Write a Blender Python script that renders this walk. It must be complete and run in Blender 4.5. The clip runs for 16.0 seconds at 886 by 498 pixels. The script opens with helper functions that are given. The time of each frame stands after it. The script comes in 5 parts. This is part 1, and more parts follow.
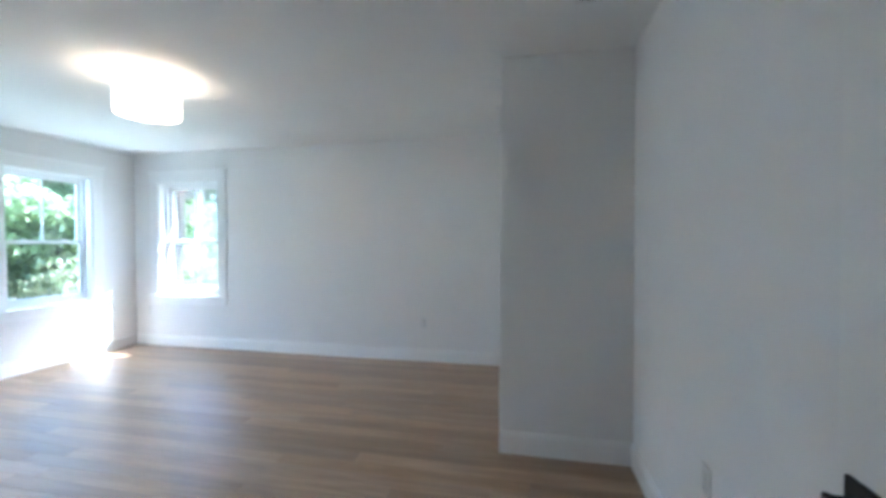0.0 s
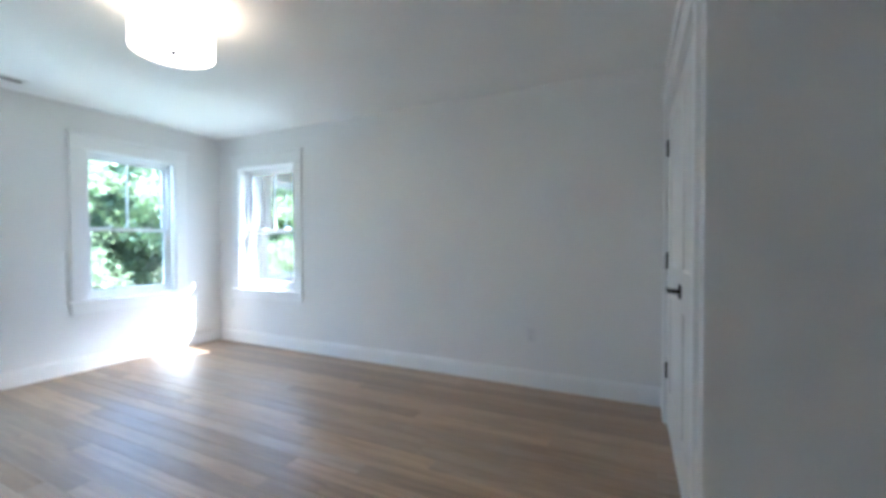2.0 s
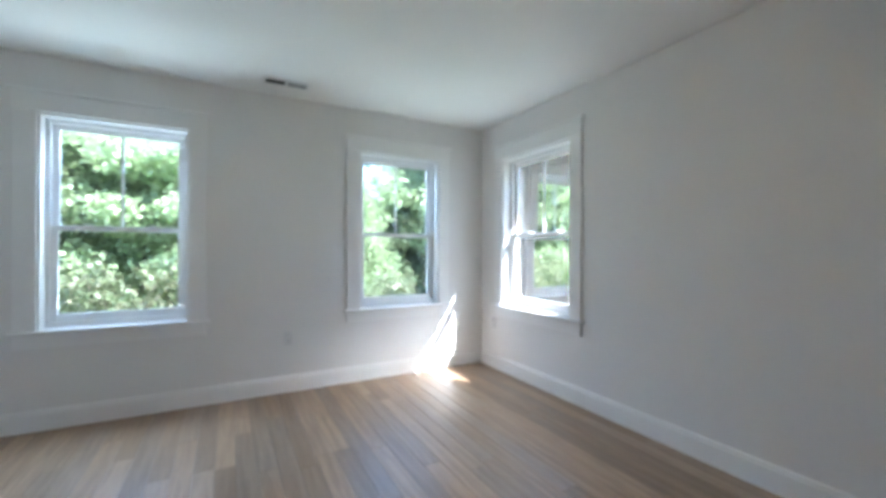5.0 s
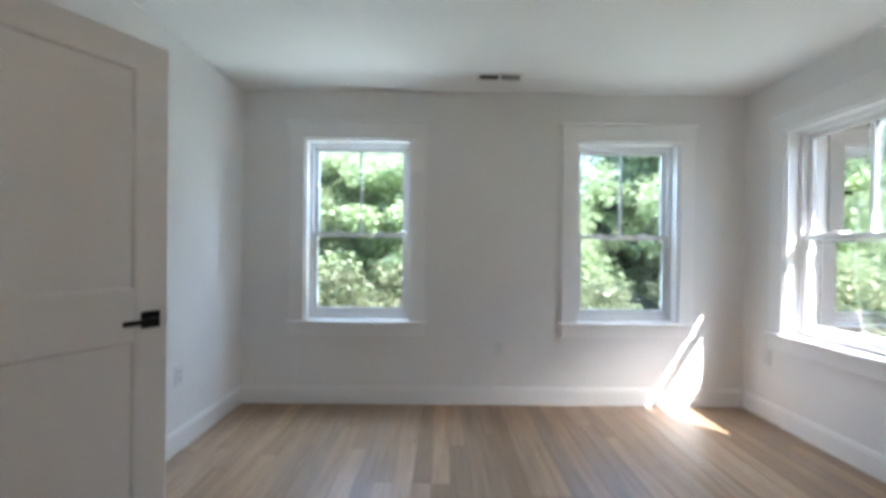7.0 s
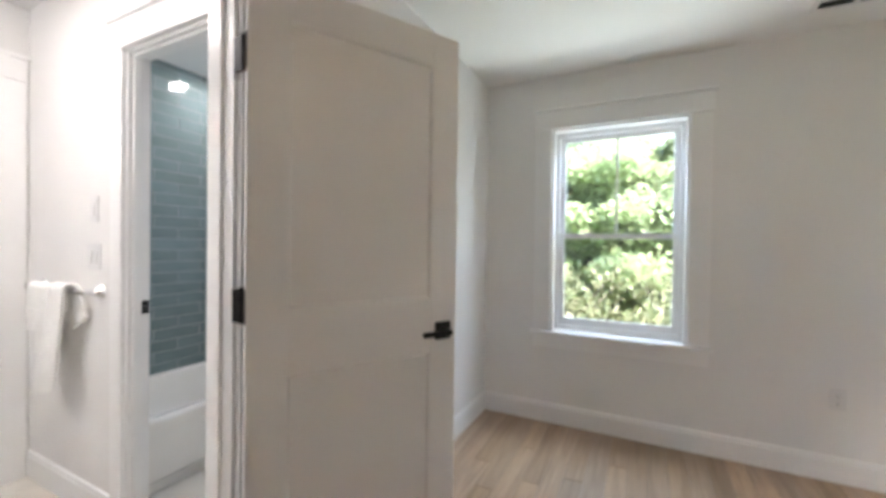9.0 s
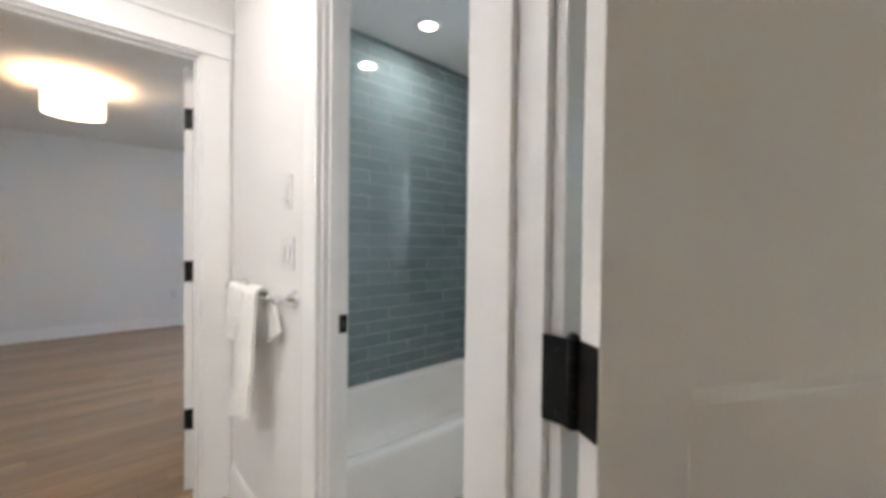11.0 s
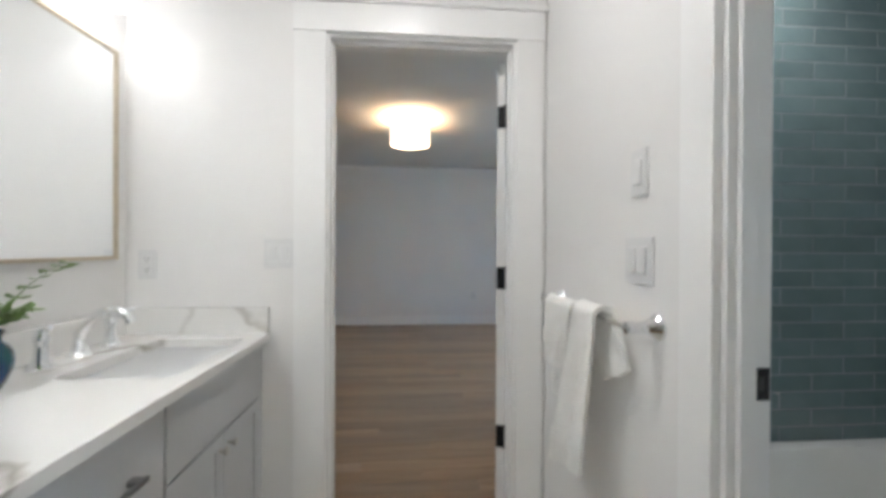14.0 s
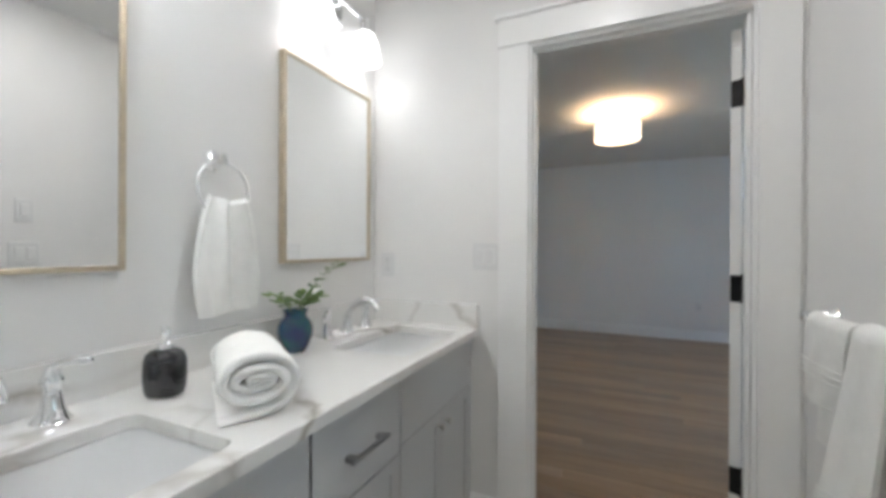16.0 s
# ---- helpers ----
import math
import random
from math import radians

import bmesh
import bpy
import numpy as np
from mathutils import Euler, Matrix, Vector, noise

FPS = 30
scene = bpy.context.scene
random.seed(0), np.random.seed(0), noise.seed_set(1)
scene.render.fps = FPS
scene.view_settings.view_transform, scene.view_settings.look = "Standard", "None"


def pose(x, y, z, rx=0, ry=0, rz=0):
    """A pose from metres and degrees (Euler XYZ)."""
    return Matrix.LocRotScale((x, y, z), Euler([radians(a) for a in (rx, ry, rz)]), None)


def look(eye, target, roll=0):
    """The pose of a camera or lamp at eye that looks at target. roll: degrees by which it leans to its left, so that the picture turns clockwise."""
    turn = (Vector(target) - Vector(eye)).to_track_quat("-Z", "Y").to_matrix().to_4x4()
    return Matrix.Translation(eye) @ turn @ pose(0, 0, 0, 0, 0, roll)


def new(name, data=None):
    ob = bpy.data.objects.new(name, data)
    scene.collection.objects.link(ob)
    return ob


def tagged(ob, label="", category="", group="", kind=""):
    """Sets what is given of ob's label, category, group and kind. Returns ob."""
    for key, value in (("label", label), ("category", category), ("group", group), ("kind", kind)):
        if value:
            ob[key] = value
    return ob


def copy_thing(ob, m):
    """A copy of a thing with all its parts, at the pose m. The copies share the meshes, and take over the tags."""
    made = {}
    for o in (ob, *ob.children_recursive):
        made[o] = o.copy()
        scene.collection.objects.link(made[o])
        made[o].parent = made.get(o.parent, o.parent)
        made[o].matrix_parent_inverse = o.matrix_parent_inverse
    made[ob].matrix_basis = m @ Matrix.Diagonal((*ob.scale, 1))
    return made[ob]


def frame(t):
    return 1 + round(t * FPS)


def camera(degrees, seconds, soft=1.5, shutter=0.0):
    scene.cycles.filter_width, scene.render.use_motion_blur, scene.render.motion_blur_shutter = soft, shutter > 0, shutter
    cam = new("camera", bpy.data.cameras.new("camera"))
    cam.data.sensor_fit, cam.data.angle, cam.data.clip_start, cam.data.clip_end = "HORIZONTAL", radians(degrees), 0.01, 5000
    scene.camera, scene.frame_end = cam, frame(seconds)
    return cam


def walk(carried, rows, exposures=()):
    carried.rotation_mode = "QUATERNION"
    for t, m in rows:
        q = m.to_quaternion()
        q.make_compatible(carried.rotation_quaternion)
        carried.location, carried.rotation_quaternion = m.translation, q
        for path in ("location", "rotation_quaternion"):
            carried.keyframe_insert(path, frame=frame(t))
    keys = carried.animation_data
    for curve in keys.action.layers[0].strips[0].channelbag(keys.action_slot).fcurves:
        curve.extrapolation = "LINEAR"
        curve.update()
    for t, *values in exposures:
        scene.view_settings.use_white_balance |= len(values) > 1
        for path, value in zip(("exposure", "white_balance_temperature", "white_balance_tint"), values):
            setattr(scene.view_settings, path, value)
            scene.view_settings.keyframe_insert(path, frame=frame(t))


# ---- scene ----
cam = camera(96.3, 16.0, soft=4.0)
PATH = [
    (0, (0.047, -0.004, 1.325), (-0.359, 1.954, 1.289), -0.1),
    (0.5, (-0.019, 0.229, 1.295), (-0.489, 2.173, 1.248), -0.2),
    (1, (-0.135, 0.476, 1.255), (-0.705, 2.393, 1.215), -0.1),
    (1.5, (-0.166, 0.77, 1.215), (-0.893, 2.633, 1.177), -0.2),
    (2, (-0.309, 0.982, 1.197), (-1.166, 2.788, 1.163), -0.1),
    (2.5, (-0.49, 1.177, 1.182), (-1.486, 2.912, 1.163), 0.1),
    (3, (-0.65, 1.385, 1.192), (-1.788, 3.03, 1.182), 0.1),
    (3.5, (-0.8, 1.625, 1.188), (-2.128, 3.12, 1.177), 0.0),
    (6, (-1.698, 1.878, 1.227), (-3.629, 2.4, 1.218), 0.6),
    (6.5, (-1.756, 1.863, 1.251), (-3.737, 2.133, 1.231), 0.6),
    (7, (-1.801, 1.842, 1.233), (-3.801, 1.854, 1.227), 0.6),
    (7.5, (-1.836, 1.799, 1.249), (-3.821, 1.56, 1.237), 0.7),
    (8, (-1.887, 1.713, 1.257), (-3.829, 1.233, 1.24), 0.7),
    (8.5, (-1.962, 1.548, 1.266), (-3.833, 0.841, 1.246), 0.8),
    (9, (-2.059, 1.352, 1.259), (-3.846, 0.455, 1.235), 0.8),
    (11.5, (-2.469, 0.375, 1.212), (-3.67, -1.225, 1.175), 0.6),
    (12, (-2.491, 0.232, 1.197), (-3.53, -1.476, 1.161), 0.5),
    (12.5, (-2.493, 0.128, 1.196), (-3.349, -1.679, 1.167), 0.5),
    (13, (-2.473, 0.07, 1.198), (-3.115, -1.824, 1.175), 0.5),
    (13.5, (-2.429, 0.078, 1.205), (-2.833, -1.881, 1.191), 0.4),
    (14, (-2.395, 0.084, 1.21), (-2.55, -1.91, 1.202), 0.3),
    (14.5, (-2.4, 0.083, 1.216), (-2.291, -1.914, 1.217), 0.2),
    (15, (-2.365, 0.096, 1.216), (-2.044, -1.878, 1.22), 0.3),
    (15.5, (-2.344, 0.105, 1.219), (-1.804, -1.821, 1.22), 0.3),
    (16, (-2.401, 0.111, 1.216), (-1.585, -1.715, 1.214), 0.3),
]
walk(cam, [(t, look(eye, target, roll)) for t, eye, target, roll in PATH], [(0, 4.2, 5000, 9), (2, 4.0, 5050, 9), (3.5, 3.75, 5300, 10), (6.3, 3.15, 5650, 13), (7.5, 3.2, 6000, 16), (9, 3.5, 6450, 18), (12, 3.2, 6550, 14), (13, 3.2, 6450, 13), (14.5, 2.62, 6150, 11), (16, 2.55, 6150, 11)])

scene.cycles.max_bounces, scene.cycles.diffuse_bounces = 16, 10

# ---- daylight ----
SUN = Vector((1.0, 0.81, 1.32)).normalized()
world = bpy.data.worlds.new("world")
scene.world = world
world.use_nodes = True
wn = world.node_tree.nodes
sky = wn.new("ShaderNodeTexSky")
sky.sky_type = "NISHITA"
sky.sun_disc = False
sky.sun_elevation = math.asin(SUN.z)
sky.sun_rotation = math.atan2(SUN.x, SUN.y)
wn["Background"].inputs["Strength"].default_value = 0.15
world.node_tree.links.new(sky.outputs[0], wn["Background"].inputs["Color"])
sun = bpy.data.lights.new("sun", "SUN")
sun.energy, sun.angle, sun.color = 3.2, radians(0.5), (1.0, 0.95, 0.87)
new("sun", sun).matrix_world = look(SUN * 30, (0, 0, 0))


def window_fill(name, x, y, z, toward, w, h, watts, color):
    """An area lamp added outside a window, standing in for sky or ground light."""
    lamp = bpy.data.lights.new(name, "AREA")
    lamp.shape, lamp.size, lamp.size_y, lamp.energy, lamp.color = "RECTANGLE", w, h, watts, color
    new(name, lamp).matrix_world = look((x, y, z), (x + toward[0], y + toward[1], z + toward[2]))


SKYLIGHT = (0.66, 0.84, 1.0)
GROUNDLIGHT = (0.82, 0.95, 0.86)
# added lamps, out of view above and below each bedroom window
for y, up, down in ((1.19, 3.9, 2.3), (3.316, 1.7, 0.9)):
    window_fill("sky_fill", -5.30, y, 2.27, (0.8, 0, -0.75), 0.8, 0.22, up, SKYLIGHT)
    window_fill("ground_fill", -5.30, y, 0.44, (0.8, 0, 0.7), 0.8, 0.22, down, GROUNDLIGHT)
window_fill("sky_fill", -4.11, 4.615, 2.27, (0, -0.8, -0.75), 0.8, 0.22, 0.6, SKYLIGHT)
window_fill("ground_fill", -4.11, 4.615, 0.44, (0, -0.8, 0.7), 0.8, 0.22, 0.5, GROUNDLIGHT)
window_fill("sky_fill", -5.13, -3.6, 1.95, (1, 0, -0.75), 1.6, 0.3, 3.4, (0.60, 0.77, 1.0))
window_fill("ground_fill", -5.13, -3.6, 0.75, (1, 0, 0.3), 1.6, 0.3, 0.4, GROUNDLIGHT)
window_fill("sky_fill", -5.125, -0.26, 1.56, (1, 0, -0.1), 0.52, 0.93, 0.7, SKYLIGHT)


def glow_point(name, x, y, z, watts, color, radius=0.05):
    lamp = bpy.data.lights.new(name, "POINT")
    lamp.energy, lamp.color, lamp.shadow_soft_size = watts, color, radius
    new(name, lamp).location = (x, y, z)


WARM = (1.0, 0.74, 0.46)
BRIGHT_WHITE = (0.94, 0.98, 1.0)
SOFT_WHITE = (1.0, 0.955, 0.895)

# ---- materials ----
def material(name, color, rough=0.5, metal=0.0, spots=None, scale=8.0, amount=0.06, bump=0.0, bump_scale=60.0, coat=0.0, stretch=(1, 1, 1), per_piece=0.0):
    """A painted, stone or metal surface with large and fine variation, and relief."""
    m = bpy.data.materials.new(name)
    m.use_nodes = True
    nt = m.node_tree
    n, li = nt.nodes, nt.links
    b = n["Principled BSDF"]
    b.inputs["Roughness"].default_value, b.inputs["Metallic"].default_value = rough, metal
    b.inputs["Coat Weight"].default_value = coat
    co = n.new("ShaderNodeTexCoord")
    mp = n.new("ShaderNodeMapping")
    mp.inputs["Scale"].default_value = stretch
    li.new(co.outputs["Object"], mp.inputs["Vector"])
    big = n.new("ShaderNodeTexNoise")
    big.inputs["Scale"].default_value, big.inputs["Detail"].default_value = scale, 6
    fine = n.new("ShaderNodeTexNoise")
    fine.inputs["Scale"].default_value, fine.inputs["Detail"].default_value = bump_scale, 4
    li.new(mp.outputs[0], big.inputs["Vector"])
    li.new(mp.outputs[0], fine.inputs["Vector"])
    mix = n.new("ShaderNodeMix")
    mix.data_type = "RGBA"
    c2 = spots or tuple(max(0.0, v * (1 - 2.2 * amount)) for v in color)
    mix.inputs["A"].default_value, mix.inputs["B"].default_value = (*color, 1), (*c2, 1)
    ramp = n.new("ShaderNodeMapRange")
    ramp.inputs["From Min"].default_value, ramp.inputs["From Max"].default_value = 0.35, 0.7
    li.new(big.outputs["Fac"], ramp.inputs["Value"])
    li.new(ramp.outputs[0], mix.inputs["Factor"])
    out = mix.outputs["Result"]
    if per_piece:
        info = n.new("ShaderNodeObjectInfo")
        hsv = n.new("ShaderNodeHueSaturation")
        rng = n.new("ShaderNodeMapRange")
        rng.inputs["To Min"].default_value, rng.inputs["To Max"].default_value = 1 - per_piece, 1 + per_piece
        li.new(info.outputs["Random"], rng.inputs["Value"])
        li.new(rng.outputs[0], hsv.inputs["Value"])
        li.new(out, hsv.inputs["Color"])
        out = hsv.outputs["Color"]
    li.new(out, b.inputs["Base Color"])
    rr = n.new("ShaderNodeMapRange")
    rr.inputs["To Min"].default_value, rr.inputs["To Max"].default_value = max(0.02, rough * 0.85), min(1, rough * 1.15)
    li.new(big.outputs["Fac"], rr.inputs["Value"])
    li.new(rr.outputs[0], b.inputs["Roughness"])
    if bump:
        bp = n.new("ShaderNodeBump")
        bp.inputs["Strength"].default_value, bp.inputs["Distance"].default_value = bump, 0.002
        li.new(fine.outputs["Fac"], bp.inputs["Height"])
        li.new(bp.outputs[0], b.inputs["Normal"])
    return m


def lamp_material(name, color, strength):
    m = material(name, color, 0.6)
    b = m.node_tree.nodes["Principled BSDF"]
    b.inputs["Emission Color"].default_value, b.inputs["Emission Strength"].default_value = (*color, 1), strength
    return m


def glass_material(name):
    m = bpy.data.materials.new(name)
    m.use_nodes = True
    b = m.node_tree.nodes["Principled BSDF"]
    b.inputs["Base Color"].default_value = (0.97, 0.99, 0.98, 1)
    b.inputs["Roughness"].default_value, b.inputs["IOR"].default_value = 0.0, 1.45
    b.inputs["Transmission Weight"].default_value = 1.0
    return m


def wood_material(name, light, dark, per_piece=0.22, rough=0.34):
    """Satin-finished oak: long grain along x, rings, pores, every board of its own tone."""
    m = bpy.data.materials.new(name)
    m.use_nodes = True
    nt = m.node_tree
    n, li = nt.nodes, nt.links
    b = n["Principled BSDF"]
    co, info = n.new("ShaderNodeTexCoord"), n.new("ShaderNodeObjectInfo")
    add = n.new("ShaderNodeVectorMath")
    add.operation = "MULTIPLY_ADD"
    li.new(info.outputs["Random"], add.inputs[0])
    add.inputs[1].default_value = (37.0, 19.0, 0.0)
    li.new(co.outputs["Object"], add.inputs[2])
    mp = n.new("ShaderNodeMapping")
    mp.inputs["Scale"].default_value = (0.9, 14.0, 1.0)
    li.new(add.outputs[0], mp.inputs["Vector"])
    grain = n.new("ShaderNodeTexNoise")
    grain.inputs["Scale"].default_value, grain.inputs["Detail"].default_value, grain.inputs["Distortion"].default_value = 2.2, 8, 0.6
    li.new(mp.outputs[0], grain.inputs["Vector"])
    mp2 = n.new("ShaderNodeMapping")
    mp2.inputs["Scale"].default_value = (8.0, 220.0, 1.0)
    li.new(add.outputs[0], mp2.inputs["Vector"])
    pores = n.new("ShaderNodeTexNoise")
    pores.inputs["Scale"].default_value = 1.0
    li.new(mp2.outputs[0], pores.inputs["Vector"])
    mix = n.new("ShaderNodeMix")
    mix.data_type = "RGBA"
    mix.inputs["A"].default_value, mix.inputs["B"].default_value = (*dark, 1), (*light, 1)
    rg = n.new("ShaderNodeMapRange")
    rg.inputs["From Min"].default_value, rg.inputs["From Max"].default_value = 0.3, 0.62
    li.new(grain.outputs["Fac"], rg.inputs["Value"])
    li.new(rg.outputs[0], mix.inputs["Factor"])
    hsv = n.new("ShaderNodeHueSaturation")
    rng = n.new("ShaderNodeMapRange")
    rng.inputs["To Min"].default_value, rng.inputs["To Max"].default_value = 1 - per_piece, 1 + per_piece
    li.new(info.outputs["Random"], rng.inputs["Value"])
    white = n.new("ShaderNodeTexWhiteNoise")
    white.noise_dimensions = "1D"
    li.new(info.outputs["Random"], white.inputs["W"])
    sat = n.new("ShaderNodeMapRange")
    sat.inputs["To Min"].default_value, sat.inputs["To Max"].default_value = 0.9, 1.06
    li.new(white.outputs["Value"], sat.inputs["Value"])
    li.new(sat.outputs[0], hsv.inputs["Saturation"])
    li.new(rng.outputs[0], hsv.inputs["Value"])
    li.new(mix.outputs["Result"], hsv.inputs["Color"])
    dk = n.new("ShaderNodeMix")
    dk.data_type, dk.blend_type = "RGBA", "MULTIPLY"
    dk.inputs["Factor"].default_value = 0.3
    li.new(hsv.outputs["Color"], dk.inputs["A"])
    pr = n.new("ShaderNodeMapRange")
    pr.inputs["From Min"].default_value, pr.inputs["From Max"].default_value, pr.inputs["To Min"].default_value = 0.35, 0.5, 0.55
    li.new(pores.outputs["Fac"], pr.inputs["Value"])
    li.new(pr.outputs[0], dk.inputs["B"])
    li.new(dk.outputs["Result"], b.inputs["Base Color"])
    b.inputs["Coat Weight"].default_value, b.inputs["Coat Roughness"].default_value = 0.45, 0.4
    rr = n.new("ShaderNodeMapRange")
    rr.inputs["To Min"].default_value, rr.inputs["To Max"].default_value = rough * 0.8, rough * 1.25
    li.new(grain.outputs["Fac"], rr.inputs["Value"])
    li.new(rr.outputs[0], b.inputs["Roughness"])
    bp = n.new("ShaderNodeBump")
    bp.inputs["Strength"].default_value, bp.inputs["Distance"].default_value = 0.25, 0.001
    li.new(pores.outputs["Fac"], bp.inputs["Height"])
    li.new(bp.outputs[0], b.inputs["Normal"])
    return m


def marble_material(name):
    """White quartz with a few grey-brown veins."""
    m = material(name, (0.80, 0.79, 0.77), 0.16, amount=0.02, scale=3)
    nt = m.node_tree
    n, li = nt.nodes, nt.links
    b = n["Principled BSDF"]
    co = n.new("ShaderNodeTexCoord")
    warp = n.new("ShaderNodeTexNoise")
    warp.inputs["Scale"].default_value, warp.inputs["Detail"].default_value = 2.3, 5
    li.new(co.outputs["Object"], warp.inputs["Vector"])
    mx = n.new("ShaderNodeMix")
    mx.data_type = "RGBA"
    mx.inputs["Factor"].default_value = 0.32
    li.new(co.outputs["Object"], mx.inputs["A"])
    li.new(warp.outputs["Color"], mx.inputs["B"])
    vor = n.new("ShaderNodeTexVoronoi")
    vor.feature = "DISTANCE_TO_EDGE"
    vor.inputs["Scale"].default_value = 2.6
    li.new(mx.outputs["Result"], vor.inputs["Vector"])
    thin = n.new("ShaderNodeMapRange")
    thin.inputs["From Min"].default_value, thin.inputs["From Max"].default_value = 0.0, 0.035
    thin.inputs["To Min"].default_value, thin.inputs["To Max"].default_value = 1.0, 0.0
    li.new(vor.outputs["Distance"], thin.inputs["Value"])
    mask = n.new("ShaderNodeTexNoise")
    mask.inputs["Scale"].default_value = 1.7
    li.new(co.outputs["Object"], mask.inputs["Vector"])
    mr = n.new("ShaderNodeMapRange")
    mr.inputs["From Min"].default_value, mr.inputs["From Max"].default_value = 0.48, 0.62
    li.new(mask.outputs["Fac"], mr.inputs["Value"])
    mul = n.new("ShaderNodeMath")
    mul.operation = "MULTIPLY"
    li.new(thin.outputs[0], mul.inputs[0])
    li.new(mr.outputs[0], mul.inputs[1])
    old = b.inputs["Base Color"].links[0].from_socket
    mix = n.new("ShaderNodeMix")
    mix.data_type = "RGBA"
    li.new(mul.outputs[0], mix.inputs["Factor"])
    li.new(old, mix.inputs["A"])
    mix.inputs["B"].default_value = (0.36, 0.33, 0.29, 1)
    li.new(mix.outputs["Result"], b.inputs["Base Color"])
    return m


def leaf_material(name, a, c, d):
    m = bpy.data.materials.new(name)
    m.use_nodes = True
    nt = m.node_tree
    n, li = nt.nodes, nt.links
    b = n["Principled BSDF"]
    geo, info = n.new("ShaderNodeNewGeometry"), n.new("ShaderNodeObjectInfo")
    ramp = n.new("ShaderNodeValToRGB")
    ramp.color_ramp.elements[0].color, ramp.color_ramp.elements[1].color = (*a, 1), (*d, 1)
    e = ramp.color_ramp.elements.new(0.5)
    e.color = (*c, 1)
    li.new(geo.outputs["Random Per Island"], ramp.inputs["Fac"])
    hsv = n.new("ShaderNodeHueSaturation")
    rng = n.new("ShaderNodeMapRange")
    rng.inputs["To Min"].default_value, rng.inputs["To Max"].default_value = 0.75, 1.25
    li.new(info.outputs["Random"], rng.inputs["Value"])
    li.new(rng.outputs[0], hsv.inputs["Value"])
    li.new(ramp.outputs["Color"], hsv.inputs["Color"])
    li.new(hsv.outputs["Color"], b.inputs["Base Color"])
    b.inputs["Roughness"].default_value = 0.5
    tr = n.new("ShaderNodeBsdfTranslucent")
    li.new(hsv.outputs["Color"], tr.inputs["Color"])
    mx = n.new("ShaderNodeAddShader")
    li.new(b.outputs[0], mx.inputs[0])
    li.new(tr.outputs[0], mx.inputs[1])
    li.new(mx.outputs[0], n["Material Output"].inputs["Surface"])
    return m


WALL = material("wall_paint", (0.795, 0.787, 0.775), 0.62, amount=0.015, scale=1.5, bump=0.12, bump_scale=260)
CEIL = material("ceiling_paint", (0.82, 0.82, 0.81), 0.8, amount=0.015, scale=1.2, bump=0.1, bump_scale=200)
TRIM = material("trim_paint", (0.84, 0.838, 0.83), 0.3, amount=0.012, scale=3, bump=0.04, bump_scale=90)
DOORP = material("door_paint", (0.81, 0.80, 0.78), 0.34, amount=0.012, scale=3, bump=0.05, bump_scale=90)
VINYL = material("window_vinyl", (0.80, 0.80, 0.80), 0.35, amount=0.015, scale=4)
BLACK = material("black_metal", (0.012, 0.011, 0.011), 0.42, 0.6, amount=0.2, scale=30, bump=0.05, bump_scale=300)
STEEL = material("satin_nickel", (0.62, 0.60, 0.56), 0.3, 1.0, amount=0.05, scale=40)
PEWTER = material("grey_pewter", (0.36, 0.36, 0.365), 0.34, 0.9, amount=0.05, scale=40)
CHROME = material("chrome", (0.86, 0.87, 0.88), 0.06, 1.0, amount=0.02, scale=10)
BRASS = material("champagne_metal", (0.62, 0.53, 0.40), 0.34, 0.85, amount=0.08, scale=20)
PLATE = material("plate_plastic", (0.72, 0.72, 0.715), 0.3, amount=0.01)
# near-black that paints the shade in small holes and between vent slats
SHADOW_DARK = material("shadow_dark", (0.05, 0.05, 0.05), 0.6)
# near-black in place of the shade inside the ceiling vents
DUCT_SHADOW = material("duct_shadow", (0.03, 0.03, 0.03), 0.8)
OAK = wood_material("oak_boards", (0.40, 0.272, 0.168), (0.27, 0.174, 0.102), 0.2, 0.42)
SUBFLOOR = material("subfloor", (0.10, 0.065, 0.04), 0.9)
TILE = material("teal_glazed_tile", (0.162, 0.218, 0.226), 0.09, spots=(0.128, 0.184, 0.194), scale=9, bump=0.9, bump_scale=13, coat=0.5, per_piece=0.1)
GROUT = material("grout", (0.40, 0.41, 0.40), 0.85, amount=0.06, scale=20, bump=0.2)
FLOORTILE = material("floor_tile", (0.66, 0.63, 0.57), 0.25, spots=(0.56, 0.53, 0.47), scale=2.5, per_piece=0.05)
PORCELAIN = material("porcelain", (0.82, 0.80, 0.76), 0.08, amount=0.012, coat=0.4)
CABINET = material("cabinet_paint", (0.535, 0.54, 0.545), 0.38, amount=0.02, scale=3, bump=0.04, bump_scale=90)
QUARTZ = marble_material("quartz")
MIRROR = material("mirror_silver", (0.93, 0.94, 0.94), 0.01, 1.0, amount=0.0)
TOWEL = material("terry_cloth", (0.88, 0.875, 0.85), 0.95, amount=0.02, scale=30, bump=0.6, bump_scale=420)
GLASS = glass_material("pane_glass")
SHADE = lamp_material("lamp_shade", (1.0, 0.82, 0.58), 0.3)
DIFFUSER = lamp_material("lamp_diffuser", (1.0, 0.86, 0.66), 0.42)
OPAL = lamp_material("opal_glass", (1.0, 0.985, 0.96), 0.5)
DOWNLIGHT = lamp_material("downlight_lens", (1.0, 0.93, 0.82), 0.85)
BARK = material("bark", (0.12, 0.095, 0.075), 0.9, amount=0.2, scale=6, bump=0.8, bump_scale=14, stretch=(1, 1, 0.25))
